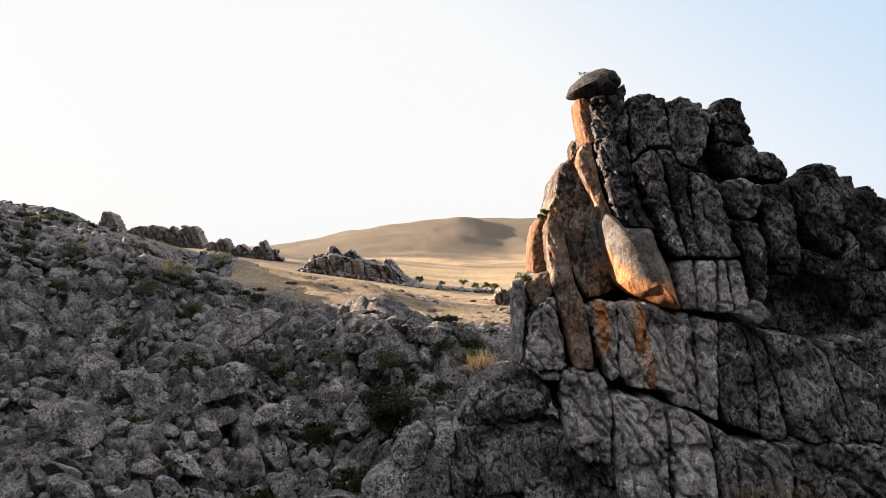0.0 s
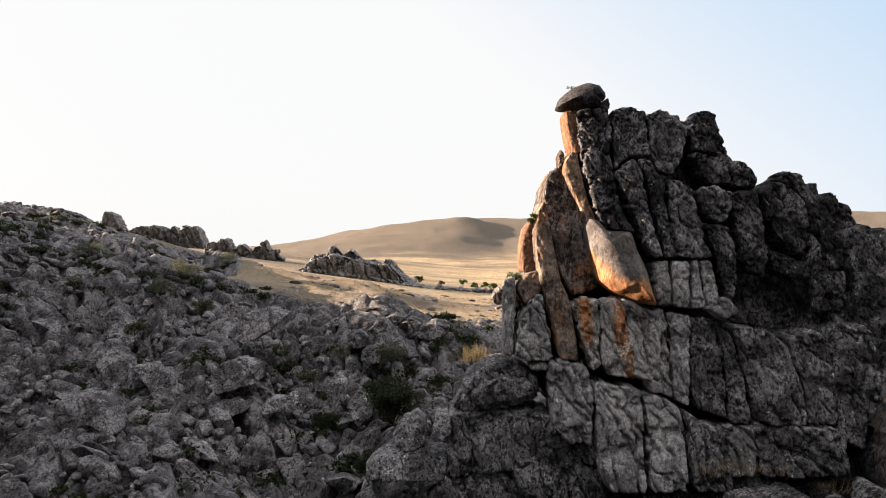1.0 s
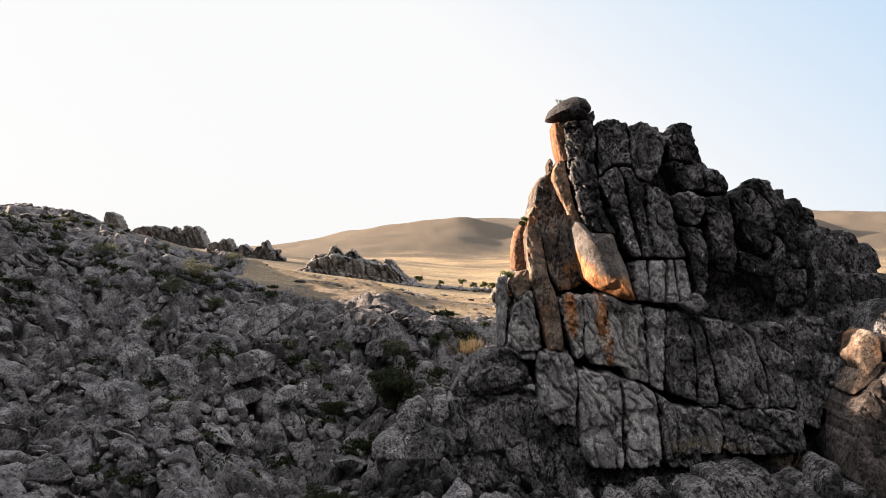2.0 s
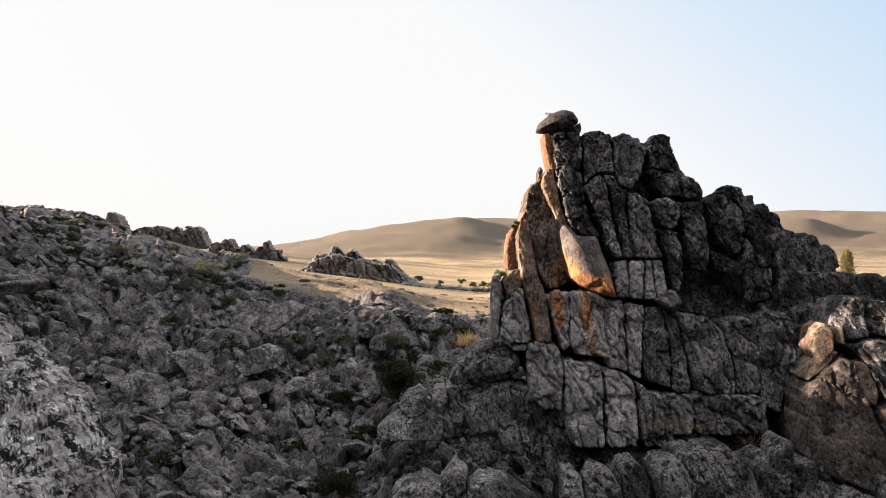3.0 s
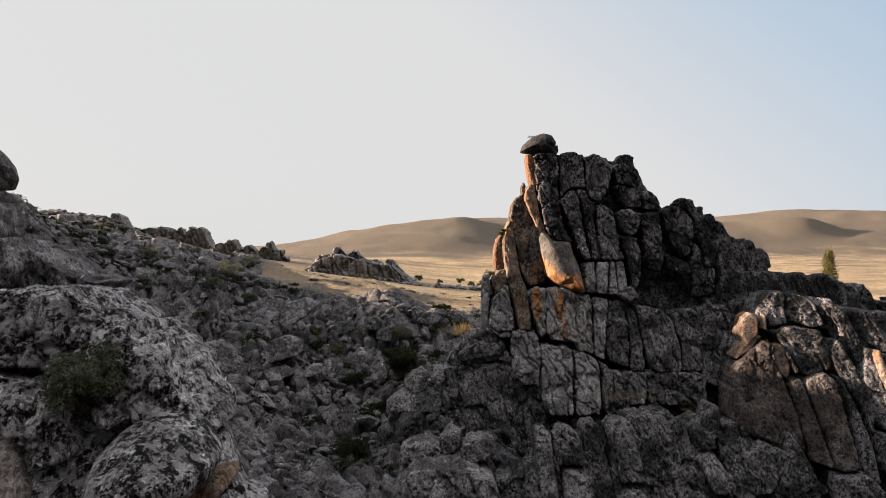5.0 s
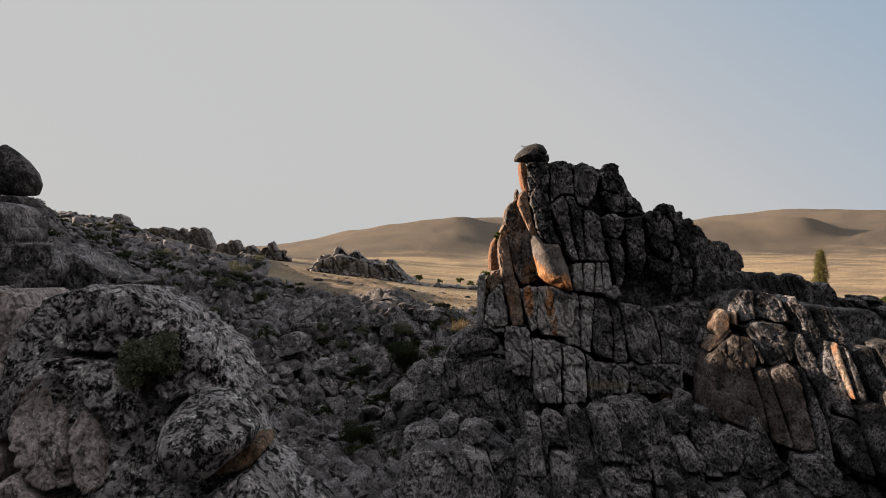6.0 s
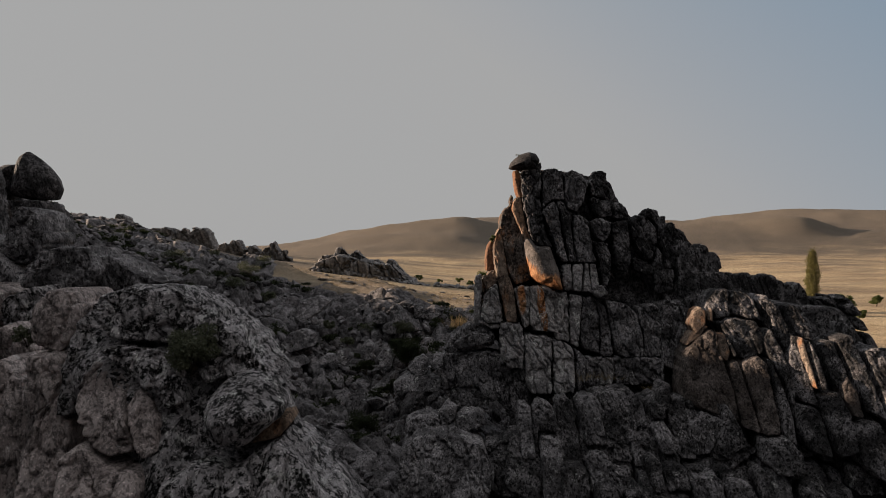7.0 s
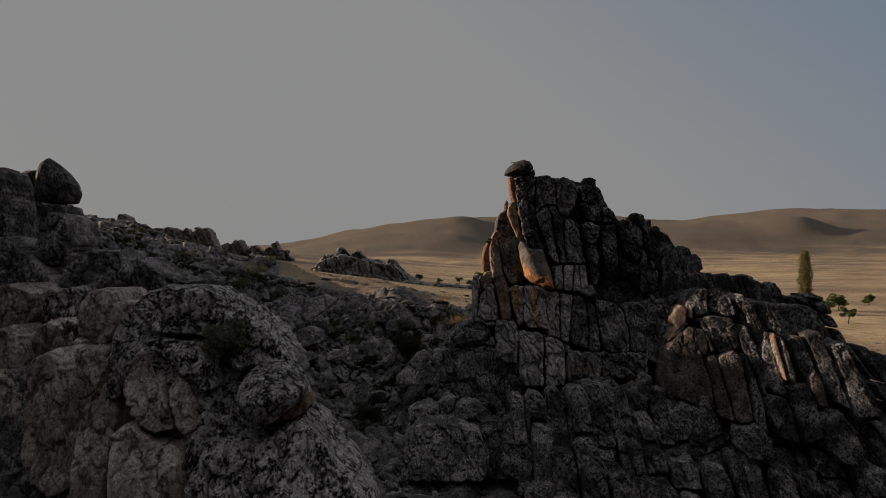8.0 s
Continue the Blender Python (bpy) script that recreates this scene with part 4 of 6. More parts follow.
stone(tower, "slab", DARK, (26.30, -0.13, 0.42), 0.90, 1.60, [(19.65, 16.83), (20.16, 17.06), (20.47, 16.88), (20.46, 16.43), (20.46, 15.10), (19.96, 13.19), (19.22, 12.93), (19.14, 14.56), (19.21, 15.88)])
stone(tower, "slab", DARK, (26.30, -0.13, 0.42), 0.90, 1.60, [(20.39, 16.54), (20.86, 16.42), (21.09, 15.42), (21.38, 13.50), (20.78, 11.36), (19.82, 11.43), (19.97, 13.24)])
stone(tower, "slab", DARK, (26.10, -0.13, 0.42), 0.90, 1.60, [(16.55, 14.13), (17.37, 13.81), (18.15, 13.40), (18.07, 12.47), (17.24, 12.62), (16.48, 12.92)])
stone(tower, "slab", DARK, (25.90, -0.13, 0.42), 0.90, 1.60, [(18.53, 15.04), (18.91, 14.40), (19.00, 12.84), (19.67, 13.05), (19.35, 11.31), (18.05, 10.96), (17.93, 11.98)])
stone(tower, "slab", PALE, (24.86, -0.13, 0.42), 0.70, 1.20, [(10.5, 13.35), (11.23, 13.56), (11.26, 12.49), (11.13, 11.26), (10.45, 11.32)])
stone(tower, "slab", PALE, (24.76, -0.13, 0.42), 0.70, 1.20, [(11.31, 13.53), (12.28, 13.49), (11.87, 11.21), (11.17, 11.25)])
stone(tower, "slab", PALE, (24.84, -0.13, 0.42), 0.60, 1.20, [(12.32, 13.54), (12.64, 13.54), (12.71, 11.21), (11.92, 11.18)])
stone(tower, "slab", PALE, (24.81, -0.13, 0.42), 0.70, 1.20, [(12.63, 13.54), (13.24, 13.54), (13.38, 11.6), (12.82, 11.14), (12.63, 11.38)])
stone(tower, "slab", PALE, (25.03, -0.13, 0.42), 0.80, 1.30, [(9.34, 11.32), (10.83, 11.19), (10.74, 9.12), (10.61, 7.27), (9.53, 7.52), (9.55, 9.98)])
stone(tower, "slab", PALE, (25.13, -0.13, 0.42), 0.80, 1.30, [(10.87, 11.09), (11.98, 10.96), (11.33, 6.87), (10.61, 7.16), (10.72, 9.06)])
stone(tower, "slab", ROCK, (25.23, -0.13, 0.42), 0.80, 1.30, [(11.97, 10.94), (12.98, 10.77), (13.19, 9.14), (12.94, 6.43), (11.75, 6.73), (11.42, 7.71)])
stone(tower, "slab", ROCK, (25.33, -0.13, 0.42), 0.80, 1.30, [(12.97, 10.71), (13.79, 10.06), (13.97, 8.24), (13.9, 6.18), (12.9, 6.19), (13.13, 9.08)])
stone(tower, "slab", ROCK, (25.47, -0.13, 0.42), 1.00, 1.50, [(13.77, 10.46), (15.32, 10.39), (16.11, 9.62), (16.44, 8.06), (16.28, 6.23), (14.41, 6.17), (13.94, 7.73)])
stone(tower, "boulder", PALE, (24.09, -0.13, 0.42), 0.60, 1.00, [(12.88, 11.92), (13.46, 11.83), (13.91, 11.09), (13.12, 10.76), (12.52, 11.21)])
stone(tower, "slab", ROCK, (25.60, -0.13, 0.42), 0.90, 1.50, [(16.23, 10.02), (17.66, 10.28), (18.39, 9.6), (18.08, 6.28), (16.31, 6.2), (16.43, 7.99)])
stone(tower, "slab", ROCK, (25.40, -0.13, 0.42), 0.90, 1.50, [(18.3, 10.31), (19.86, 10.57), (19.77, 6.49), (17.92, 6.14)])
stone(tower, "slab", PALE, (25.10, -0.13, 0.42), 0.90, 1.80, [(5.36, 8.67), (6.14, 8.73), (6.91, 8.68), (7.12, 7.89), (7.05, 6.35), (6.79, 5.18), (5.83, 5.25), (5.19, 5.86), (5.18, 7.61)])
stone(tower, "slab", PALE, (24.90, -0.13, 0.42), 0.90, 1.80, [(7.14, 7.93), (7.50, 7.94), (8.83, 7.73), (9.18, 7.63), (9.13, 6.26), (8.92, 3.54), (7.39, 3.47), (6.99, 4.54), (7.00, 6.83)])
stone(tower, "slab", PALE, (25.00, -0.13, 0.42), 0.90, 1.80, [(9.25, 7.59), (10.08, 7.39), (10.80, 6.99), (10.92, 6.09), (10.72, 3.59), (9.04, 3.51), (9.20, 6.24)])
stone(tower, "slab", ROCK, (25.00, -0.13, 0.42), 0.90, 1.80, [(10.87, 6.97), (11.83, 6.24), (12.69, 5.78), (12.63, 4.74), (12.49, 3.67), (10.81, 3.60), (10.99, 6.09)])
stone(tower, "boulder", PALE, (25.52, -0.13, 0.42), 0.50, 0.80, [(4.3, 8.43), (5.12, 8.68), (5.27, 8.35), (5.1, 8.12), (4.41, 8.15)])
stone(tower, "slab", PALE, (25.06, -0.13, 0.42), 0.70, 1.20, [(11.59, 6.2), (13.79, 6.27), (13.98, 5.17), (13.56, 4.18), (11.64, 4.09)])
stone(tower, "slab", ROCK, (25.16, -0.13, 0.42), 0.70, 1.20, [(13.83, 6.25), (17.67, 6.28), (17.55, 4.32), (13.81, 4.16)])

slope = thing("rock_outcrop", "pale grey granite slabs, some coloured dark for shade, bedded in the boulder slope", "rock outcrop", (-20, 42, 3))
# These ten are coloured dark to look shaded; the sun still reaches them.
stone(slope, "slab", DARK, (46.37, 0.00, 1.10), 1.00, 2.20, [(-9.21, 8.01), (-7.27, 8.56), (-5.86, 8.65), (-7.21, 8.1), (-9.07, 7.21), (-10.88, 6.44), (-11.45, 6.78)])
stone(slope, "slab", DARK, (45.81, 0.00, 1.10), 1.10, 2.20, [(-8.37, 7.1), (-6.87, 7.98), (-5.37, 8.43), (-4.75, 8.25), (-6.06, 7.45), (-7.4, 6.51), (-8.97, 6.09), (-9.32, 6.42)])
stone(slope, "slab", DARK, (44.84, 0.00, 1.10), 1.10, 2.20, [(-6.6, 6.87), (-5.42, 7.9), (-4.08, 8.34), (-2.98, 8.07), (-4, 7.29), (-5.24, 6.29), (-6.24, 5.97)])
stone(slope, "slab", DARK, (45.18, 0.00, 1.10), 1.10, 2.20, [(-4.43, 6.42), (-3.95, 7.6), (-2.7, 8.04), (-1.7, 7.69), (-1.86, 6.75), (-2.88, 6.17), (-3.81, 5.93)])
stone(slope, "slab", DARK, (44.06, 0.00, 1.10), 1.10, 2.10, [(-2.09, 6.55), (-1.76, 7.59), (-0.51, 7.8), (0.83, 7.38), (0.35, 6.64), (-1.06, 6.31)])
stone(slope, "boulder", DARK, (41.37, 0.00, 1.10), 1.00, 1.80, [(-5.68, 7.59), (-5.39, 8.24), (-4.83, 8.24), (-4.5, 7.67), (-4.8, 7.12), (-5.44, 7.12)])
stone(slope, "boulder", DARK, (40.26, 0.00, 1.10), 1.00, 1.80, [(-7.43, 6.57), (-7.29, 7.33), (-6.53, 7.56), (-5.84, 7.1), (-5.84, 6.42), (-6.59, 6.2)])
stone(slope, "boulder", DARK, (40.38, 0.00, 1.10), 0.90, 1.80, [(-5.35, 6.55), (-5.25, 7.24), (-4.56, 7.39), (-3.98, 6.85), (-4.1, 6.26), (-4.96, 6.18)])
stone(slope, "boulder", DARK, (39.57, 0.00, 1.10), 0.90, 1.80, [(-3.86, 6.3), (-3.75, 6.96), (-3.15, 7.11), (-2.77, 6.51), (-2.99, 6.01)])
stone(slope, "boulder", DARK, (39.23, 0.00, 1.10), 1.00, 1.80, [(-6.12, 5.7), (-6.05, 6.41), (-5.24, 6.7), (-4.5, 6.2), (-4.51, 5.49), (-5.49, 5.36)])
stone(slope, "boulder", FIELD, (30.39, 0.00, 1.10), 0.80, 1.50, [(-22.7, 4.07), (-22.99, 4.92), (-22.16, 5.35), (-20.75, 5.17), (-19.49, 4.43), (-18.7, 3.37), (-19.77, 3.15), (-21.51, 3.26)])
stone(slope, "boulder", FIELD, (31.32, 0.00, 1.10), 0.60, 1.20, [(-21.64, 2.59), (-21.13, 2.97), (-19.95, 2.81), (-19.44, 2.26), (-19.94, 1.87), (-21.18, 2.15)])
stone(slope, "boulder", FIELD, (33.89, 0.00, 1.10), 0.50, 0.80, [(-19.25, 6.37), (-19.19, 6.83), (-18.48, 6.89), (-17.9, 6.52), (-17.93, 6.13), (-18.69, 6.07)])
stone(slope, "slab", ROCK, (40.81, 0.00, 1.10), 0.60, 1.20, [(-28.5, 8.65), (-27.51, 9.26), (-25.8, 8.25), (-24.5, 6.72), (-24.94, 5.64), (-26.43, 6.36)])
stone(slope, "slab", ROCK, (37.81, 0.00, 1.10), 0.60, 1.20, [(-25.8, 6.09), (-25.34, 7.29), (-23.22, 6.09), (-21.73, 4.49), (-19.62, 3.02), (-18.06, 1.39), (-19.19, 0.87), (-21.33, 2.18), (-23.46, 3.89)])
stone(slope, "slab", ROCK, (36.94, 0.00, 1.10), 0.70, 1.20, [(-22.27, 5.58), (-20.71, 5.89), (-18.18, 4.65), (-16.4, 3.2), (-15.28, 1.85), (-16.38, 1.59), (-18.43, 2.92), (-20.46, 4.35)])
stone(slope, "slab", ROCK, (35.17, 0.00, 1.10), 0.60, 1.20, [(-16.11, 4.96), (-15.45, 6.01), (-14.13, 6.48), (-12.46, 6.01), (-12.3, 4.96), (-13.77, 4.53), (-15.09, 4.25)])
stone(slope, "slab", ROCK, (35.01, 0.00, 1.10), 0.40, 1.00, [(-15.22, 3.87), (-13.57, 4.14), (-12.62, 3.46), (-13.85, 3.07)])
stone(slope, "slab", ROCK, (34.86, 0.00, 1.10), 0.50, 1.00, [(-11.94, 3.62), (-11.11, 4.31), (-10.18, 4.17), (-10.16, 3.49), (-11.46, 3.23)])
stone(slope, "slab", ROCK, (34.52, 0.00, 1.10), 0.60, 1.00, [(-10.26, 3.56), (-10.05, 4.65), (-9.03, 4.79), (-8.33, 4.1), (-9, 3.3)])
stone(slope, "slab", ROCK, (36.31, 0.00, 1.10), 0.50, 1.00, [(-8.06, 4.46), (-7.31, 5.37), (-6.46, 4.76), (-6.62, 3.6), (-7.43, 3.19)])
stone(slope, "slab", ROCK, (33.50, 0.00, 1.10), 0.60, 1.00, [(-6.04, 3.91), (-5.36, 4.98), (-4.28, 4.71), (-4.32, 3.65), (-5.43, 3.27)])
stone(slope, "slab", ROCK, (23.52, 0.00, 1.10), 0.70, 1.20, [(-2.42, 4.77), (-1.95, 5.46), (-1.17, 5.76), (-0.63, 5.36), (-0.73, 4.4), (-1.74, 4.22)])
stone(slope, "slab", ROCK, (21.95, 0.00, 1.10), 0.60, 1.20, [(-0.47, 5.15), (-0.36, 5.99), (0.41, 6.09), (0.65, 5.33), (0.15, 4.97)])
stone(slope, "slab", ROCK, (23.78, 0.00, 1.10), 0.80, 1.40, [(-3.59, 3.79), (-2.41, 4.43), (-0.87, 4.52), (0.4, 3.97), (0.27, 3.18), (-3.51, 3.18)])
stone(slope, "slab", ROCK, (61.12, 0.00, 1.10), 1.20, 1.50, [(-43.55, 15.47), (-40.35, 14.76), (-36.48, 12.07), (-35.79, 10.19), (-38.73, 10.8), (-41.53, 12.73)])
stone(slope, "slab", ROCK, (45.18, 0.00, 1.10), 0.80, 1.50, [(-40.86, 11.97), (-40.05, 12.99), (-37.73, 11.97), (-34.85, 10.03), (-35.39, 8.67), (-38.17, 9.12)])
stone(slope, "slab", ROCK, (45.30, 0.00, 1.10), 0.80, 1.50, [(-36.4, 12.22), (-34.14, 11.96), (-31.89, 10.03), (-32.8, 9.11), (-34.66, 10.03)])
stone(slope, "slab", ROCK, (42.31, 0.00, 1.10), 0.60, 1.20, [(-35.51, 9.35), (-36.23, 10.44), (-35.43, 10.67), (-34.1, 9.35), (-34.57, 8.84)])
stone(slope, "slab", ROCK, (36.84, 0.00, 1.10), 0.80, 1.40, [(-16.1, 7.58), (-15.21, 9.03), (-13.29, 9.6), (-11.86, 9.03), (-12.78, 7.94), (-14.44, 6.9)])
stone(slope, "slab", ROCK, (38.25, 0.00, 1.10), 0.60, 1.20, [(-12.27, 1.55), (-11.13, 2.5), (-9.63, 2.36), (-8.71, 1.55), (-9.95, 0.89), (-11.66, 0.77)])
stone(slope, "slab", ROCK, (34.48, 0.00, 1.10), 0.70, 1.20, [(-15.6, 1.46), (-14.73, 2.42), (-12.97, 2.18), (-11.65, 1.23), (-12.66, 0.56), (-14.54, 0.56)])
stone(slope, "slab", ROCK, (35.95, 0.00, 1.10), 0.60, 1.20, [(-20.23, 0.85), (-19.8, 1.83), (-18.44, 1.83), (-17.26, 0.85), (-18.26, 0.27), (-19.49, 0.16)])

lower = thing("rock_outcrop", "rounded grey granite boulders at the foot of the tower", "rock outcrop", (3, 26, -2))
stone(lower, "boulder", ROCK, (26.95, -0.13, 0.42), 1.40, 2.00, [(0.96, 7.06), (1.77, 7.93), (2.85, 8.46), (4.09, 8.38), (4.96, 7.65), (4.84, 6.69), (3.02, 6.26), (1.47, 6.07), (0.58, 6.18)])
stone(lower, "boulder", ROCK, (25.60, -0.13, 0.42), 0.90, 1.40, [(1.37, 6.98), (2.19, 7.66), (2.96, 7.91), (4.32, 7.71), (4.6, 7.15), (2.91, 6.71), (1.66, 6.49)])
stone(lower, "slab", ROCK, (26.31, -0.13, 0.42), 1.20, 2.00, [(0.36, 6.1), (1.69, 6.28), (3.85, 6.51), (5.49, 6.17), (5.6, 5.11), (4.31, 3.98), (2.12, 3.64), (0.4, 3.35), (0.23, 4.8)])
stone(lower, "slab", ROCK, (26.54, -0.13, 0.42), 1.10, 2.00, [(0.44, 3.17), (2.12, 3.9), (3.98, 3.27), (4.31, 2.27), (2.46, 2.05), (0.59, 2.15)])
stone(lower, "boulder", ROCK, (25.73, -0.13, 0.42), 0.80, 1.20, [(3.15, 4.96), (4.96, 6.22), (6.19, 5.04), (5.91, 3.35), (4.24, 2.48), (3.36, 3.28)])
stone(lower, "slab", DARK, (25.77, -0.13, 0.42), 1.00, 1.60, [(4.91, 5), (6.95, 5.39), (8.39, 5.09), (8.2, 2.76), (6.71, 1.74), (4.96, 2.33)])
stone(lower, "slab", DARK, (25.87, -0.13, 0.42), 1.00, 1.60, [(7.86, 5.05), (10.18, 4.77), (12.17, 3.51), (11.94, 1.58), (9.45, 0.87), (7.79, 1.75)])
stone(lower, "boulder", ROCK, (19.57, 0.00, 0.80), 1.10, 1.50, [(-2.36, 2.28), (-1.74, 2.79), (-0.6, 3.05), (0.29, 2.66), (0.29, 1.89), (-0.89, 1.7), (-2.08, 1.75)])
stone(lower, "boulder", ROCK, (20.13, 0.00, 0.80), 0.90, 1.30, [(0.09, 2.78), (0.89, 3.45), (1.56, 3.18), (1.37, 2.25), (0.38, 2.05)])
stone(lower, "boulder", ROCK, (19.50, 0.00, 0.80), 1.00, 1.50, [(1.26, 2.55), (2.03, 3.07), (3.17, 3.06), (3.64, 2.67), (3.44, 2.16), (2.46, 1.86), (1.5, 1.91)])
stone(lower, "boulder", ROCK, (19.00, 0.00, 0.80), 1.00, 1.50, [(0.54, 1.93), (1.34, 2.42), (1.8, 2), (1.47, 1.61), (0.69, 1.61)])
stone(lower, "boulder", ROCK, (18.02, 0.00, 0.80), 1.60, 2.20, [(-2.48, 1.38), (-1.2, 2.22), (1.06, 2.27), (3.29, 1.66), (3.93, 0.21), (3.47, -1.16), (-2.53, -1.14)])
stone(lower, "boulder", DARK, (18.40, 0.00, 0.80), 1.00, 1.50, [(3.31, 1.57), (5.21, 1.86), (6.91, 0.38), (6.52, -1.29), (4.03, -1.28)])

terrace = thing("rock_outcrop", "jointed granite ledge, coloured dark for its shade, with upright slabs below the tower", "rock outcrop", (15, 19, -2))
# The core's dark colour deepens the shade between the blocks.
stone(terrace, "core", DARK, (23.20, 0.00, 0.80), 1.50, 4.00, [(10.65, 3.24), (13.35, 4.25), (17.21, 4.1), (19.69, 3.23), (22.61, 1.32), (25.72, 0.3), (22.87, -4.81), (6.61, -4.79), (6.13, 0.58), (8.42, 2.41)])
# Most terrace blocks take the darker granite, which puts the ledge's shade into colour.
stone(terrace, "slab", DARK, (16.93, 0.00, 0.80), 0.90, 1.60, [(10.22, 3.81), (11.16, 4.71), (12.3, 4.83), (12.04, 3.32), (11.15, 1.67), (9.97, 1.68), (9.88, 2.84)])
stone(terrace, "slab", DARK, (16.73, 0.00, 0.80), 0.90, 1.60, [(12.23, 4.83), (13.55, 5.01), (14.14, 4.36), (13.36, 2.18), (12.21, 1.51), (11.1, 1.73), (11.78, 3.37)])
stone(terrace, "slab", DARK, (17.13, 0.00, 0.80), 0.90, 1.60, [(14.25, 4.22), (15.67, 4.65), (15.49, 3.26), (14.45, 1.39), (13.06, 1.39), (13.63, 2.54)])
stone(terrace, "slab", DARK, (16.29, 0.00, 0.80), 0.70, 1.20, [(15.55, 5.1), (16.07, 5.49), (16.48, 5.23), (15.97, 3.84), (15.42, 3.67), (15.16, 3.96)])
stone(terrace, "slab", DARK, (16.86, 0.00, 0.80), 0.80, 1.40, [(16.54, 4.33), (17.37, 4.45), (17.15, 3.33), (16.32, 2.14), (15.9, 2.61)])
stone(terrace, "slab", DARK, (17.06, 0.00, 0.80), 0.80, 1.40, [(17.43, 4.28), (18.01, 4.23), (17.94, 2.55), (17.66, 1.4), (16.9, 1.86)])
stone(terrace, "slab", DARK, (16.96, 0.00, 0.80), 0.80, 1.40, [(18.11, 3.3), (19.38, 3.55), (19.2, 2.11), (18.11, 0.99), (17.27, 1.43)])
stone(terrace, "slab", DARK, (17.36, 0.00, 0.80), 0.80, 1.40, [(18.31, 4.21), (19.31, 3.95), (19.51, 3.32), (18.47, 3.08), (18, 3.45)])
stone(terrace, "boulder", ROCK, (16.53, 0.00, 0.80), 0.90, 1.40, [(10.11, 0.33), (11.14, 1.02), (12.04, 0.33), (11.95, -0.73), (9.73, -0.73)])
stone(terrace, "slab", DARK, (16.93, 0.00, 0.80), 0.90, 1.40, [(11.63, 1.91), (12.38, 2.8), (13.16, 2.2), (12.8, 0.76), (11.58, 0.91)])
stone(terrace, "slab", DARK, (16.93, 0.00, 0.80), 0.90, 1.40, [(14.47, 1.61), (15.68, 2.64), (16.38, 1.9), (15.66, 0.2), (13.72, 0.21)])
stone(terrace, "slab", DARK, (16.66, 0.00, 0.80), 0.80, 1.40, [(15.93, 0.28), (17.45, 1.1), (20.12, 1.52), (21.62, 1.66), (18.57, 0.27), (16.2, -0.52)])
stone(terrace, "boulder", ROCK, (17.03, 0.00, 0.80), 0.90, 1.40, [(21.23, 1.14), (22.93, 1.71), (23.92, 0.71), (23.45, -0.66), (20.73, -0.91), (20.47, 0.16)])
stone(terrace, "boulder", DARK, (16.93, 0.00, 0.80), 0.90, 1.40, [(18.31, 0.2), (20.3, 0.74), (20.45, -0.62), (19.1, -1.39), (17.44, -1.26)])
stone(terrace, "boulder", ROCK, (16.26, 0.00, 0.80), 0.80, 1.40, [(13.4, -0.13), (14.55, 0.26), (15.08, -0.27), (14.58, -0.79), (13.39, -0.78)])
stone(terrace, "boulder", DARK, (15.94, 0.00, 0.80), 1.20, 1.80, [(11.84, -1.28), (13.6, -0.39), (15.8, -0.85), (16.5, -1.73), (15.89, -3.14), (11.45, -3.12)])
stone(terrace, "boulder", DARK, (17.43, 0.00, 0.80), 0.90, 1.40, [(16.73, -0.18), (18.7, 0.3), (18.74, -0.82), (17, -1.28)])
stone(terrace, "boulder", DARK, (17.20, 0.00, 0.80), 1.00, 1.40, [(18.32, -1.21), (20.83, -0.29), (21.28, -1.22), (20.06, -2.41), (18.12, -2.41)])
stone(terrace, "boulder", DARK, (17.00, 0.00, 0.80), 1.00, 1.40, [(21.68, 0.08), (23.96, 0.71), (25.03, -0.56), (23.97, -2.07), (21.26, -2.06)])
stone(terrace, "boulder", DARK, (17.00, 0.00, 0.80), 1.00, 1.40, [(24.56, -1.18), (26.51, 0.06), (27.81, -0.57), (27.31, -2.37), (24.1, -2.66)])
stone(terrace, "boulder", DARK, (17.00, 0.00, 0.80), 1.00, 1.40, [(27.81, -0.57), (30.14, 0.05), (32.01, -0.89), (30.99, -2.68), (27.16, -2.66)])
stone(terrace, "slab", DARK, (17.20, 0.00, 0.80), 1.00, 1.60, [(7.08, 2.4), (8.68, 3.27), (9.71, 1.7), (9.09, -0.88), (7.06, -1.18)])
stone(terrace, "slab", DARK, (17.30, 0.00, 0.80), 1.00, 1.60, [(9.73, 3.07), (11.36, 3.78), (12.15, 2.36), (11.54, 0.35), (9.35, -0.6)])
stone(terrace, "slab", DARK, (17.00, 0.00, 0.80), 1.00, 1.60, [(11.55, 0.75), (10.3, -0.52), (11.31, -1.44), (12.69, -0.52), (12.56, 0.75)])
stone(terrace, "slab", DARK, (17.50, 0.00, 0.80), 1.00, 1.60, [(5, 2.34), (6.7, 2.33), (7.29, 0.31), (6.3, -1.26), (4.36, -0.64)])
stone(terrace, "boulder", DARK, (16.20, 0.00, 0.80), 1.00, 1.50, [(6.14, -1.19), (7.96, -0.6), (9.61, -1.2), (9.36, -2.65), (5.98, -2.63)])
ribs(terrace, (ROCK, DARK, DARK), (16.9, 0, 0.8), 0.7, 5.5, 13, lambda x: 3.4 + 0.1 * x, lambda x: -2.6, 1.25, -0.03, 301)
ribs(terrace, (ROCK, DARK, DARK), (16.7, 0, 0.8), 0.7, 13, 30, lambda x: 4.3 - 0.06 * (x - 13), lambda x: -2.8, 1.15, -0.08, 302)
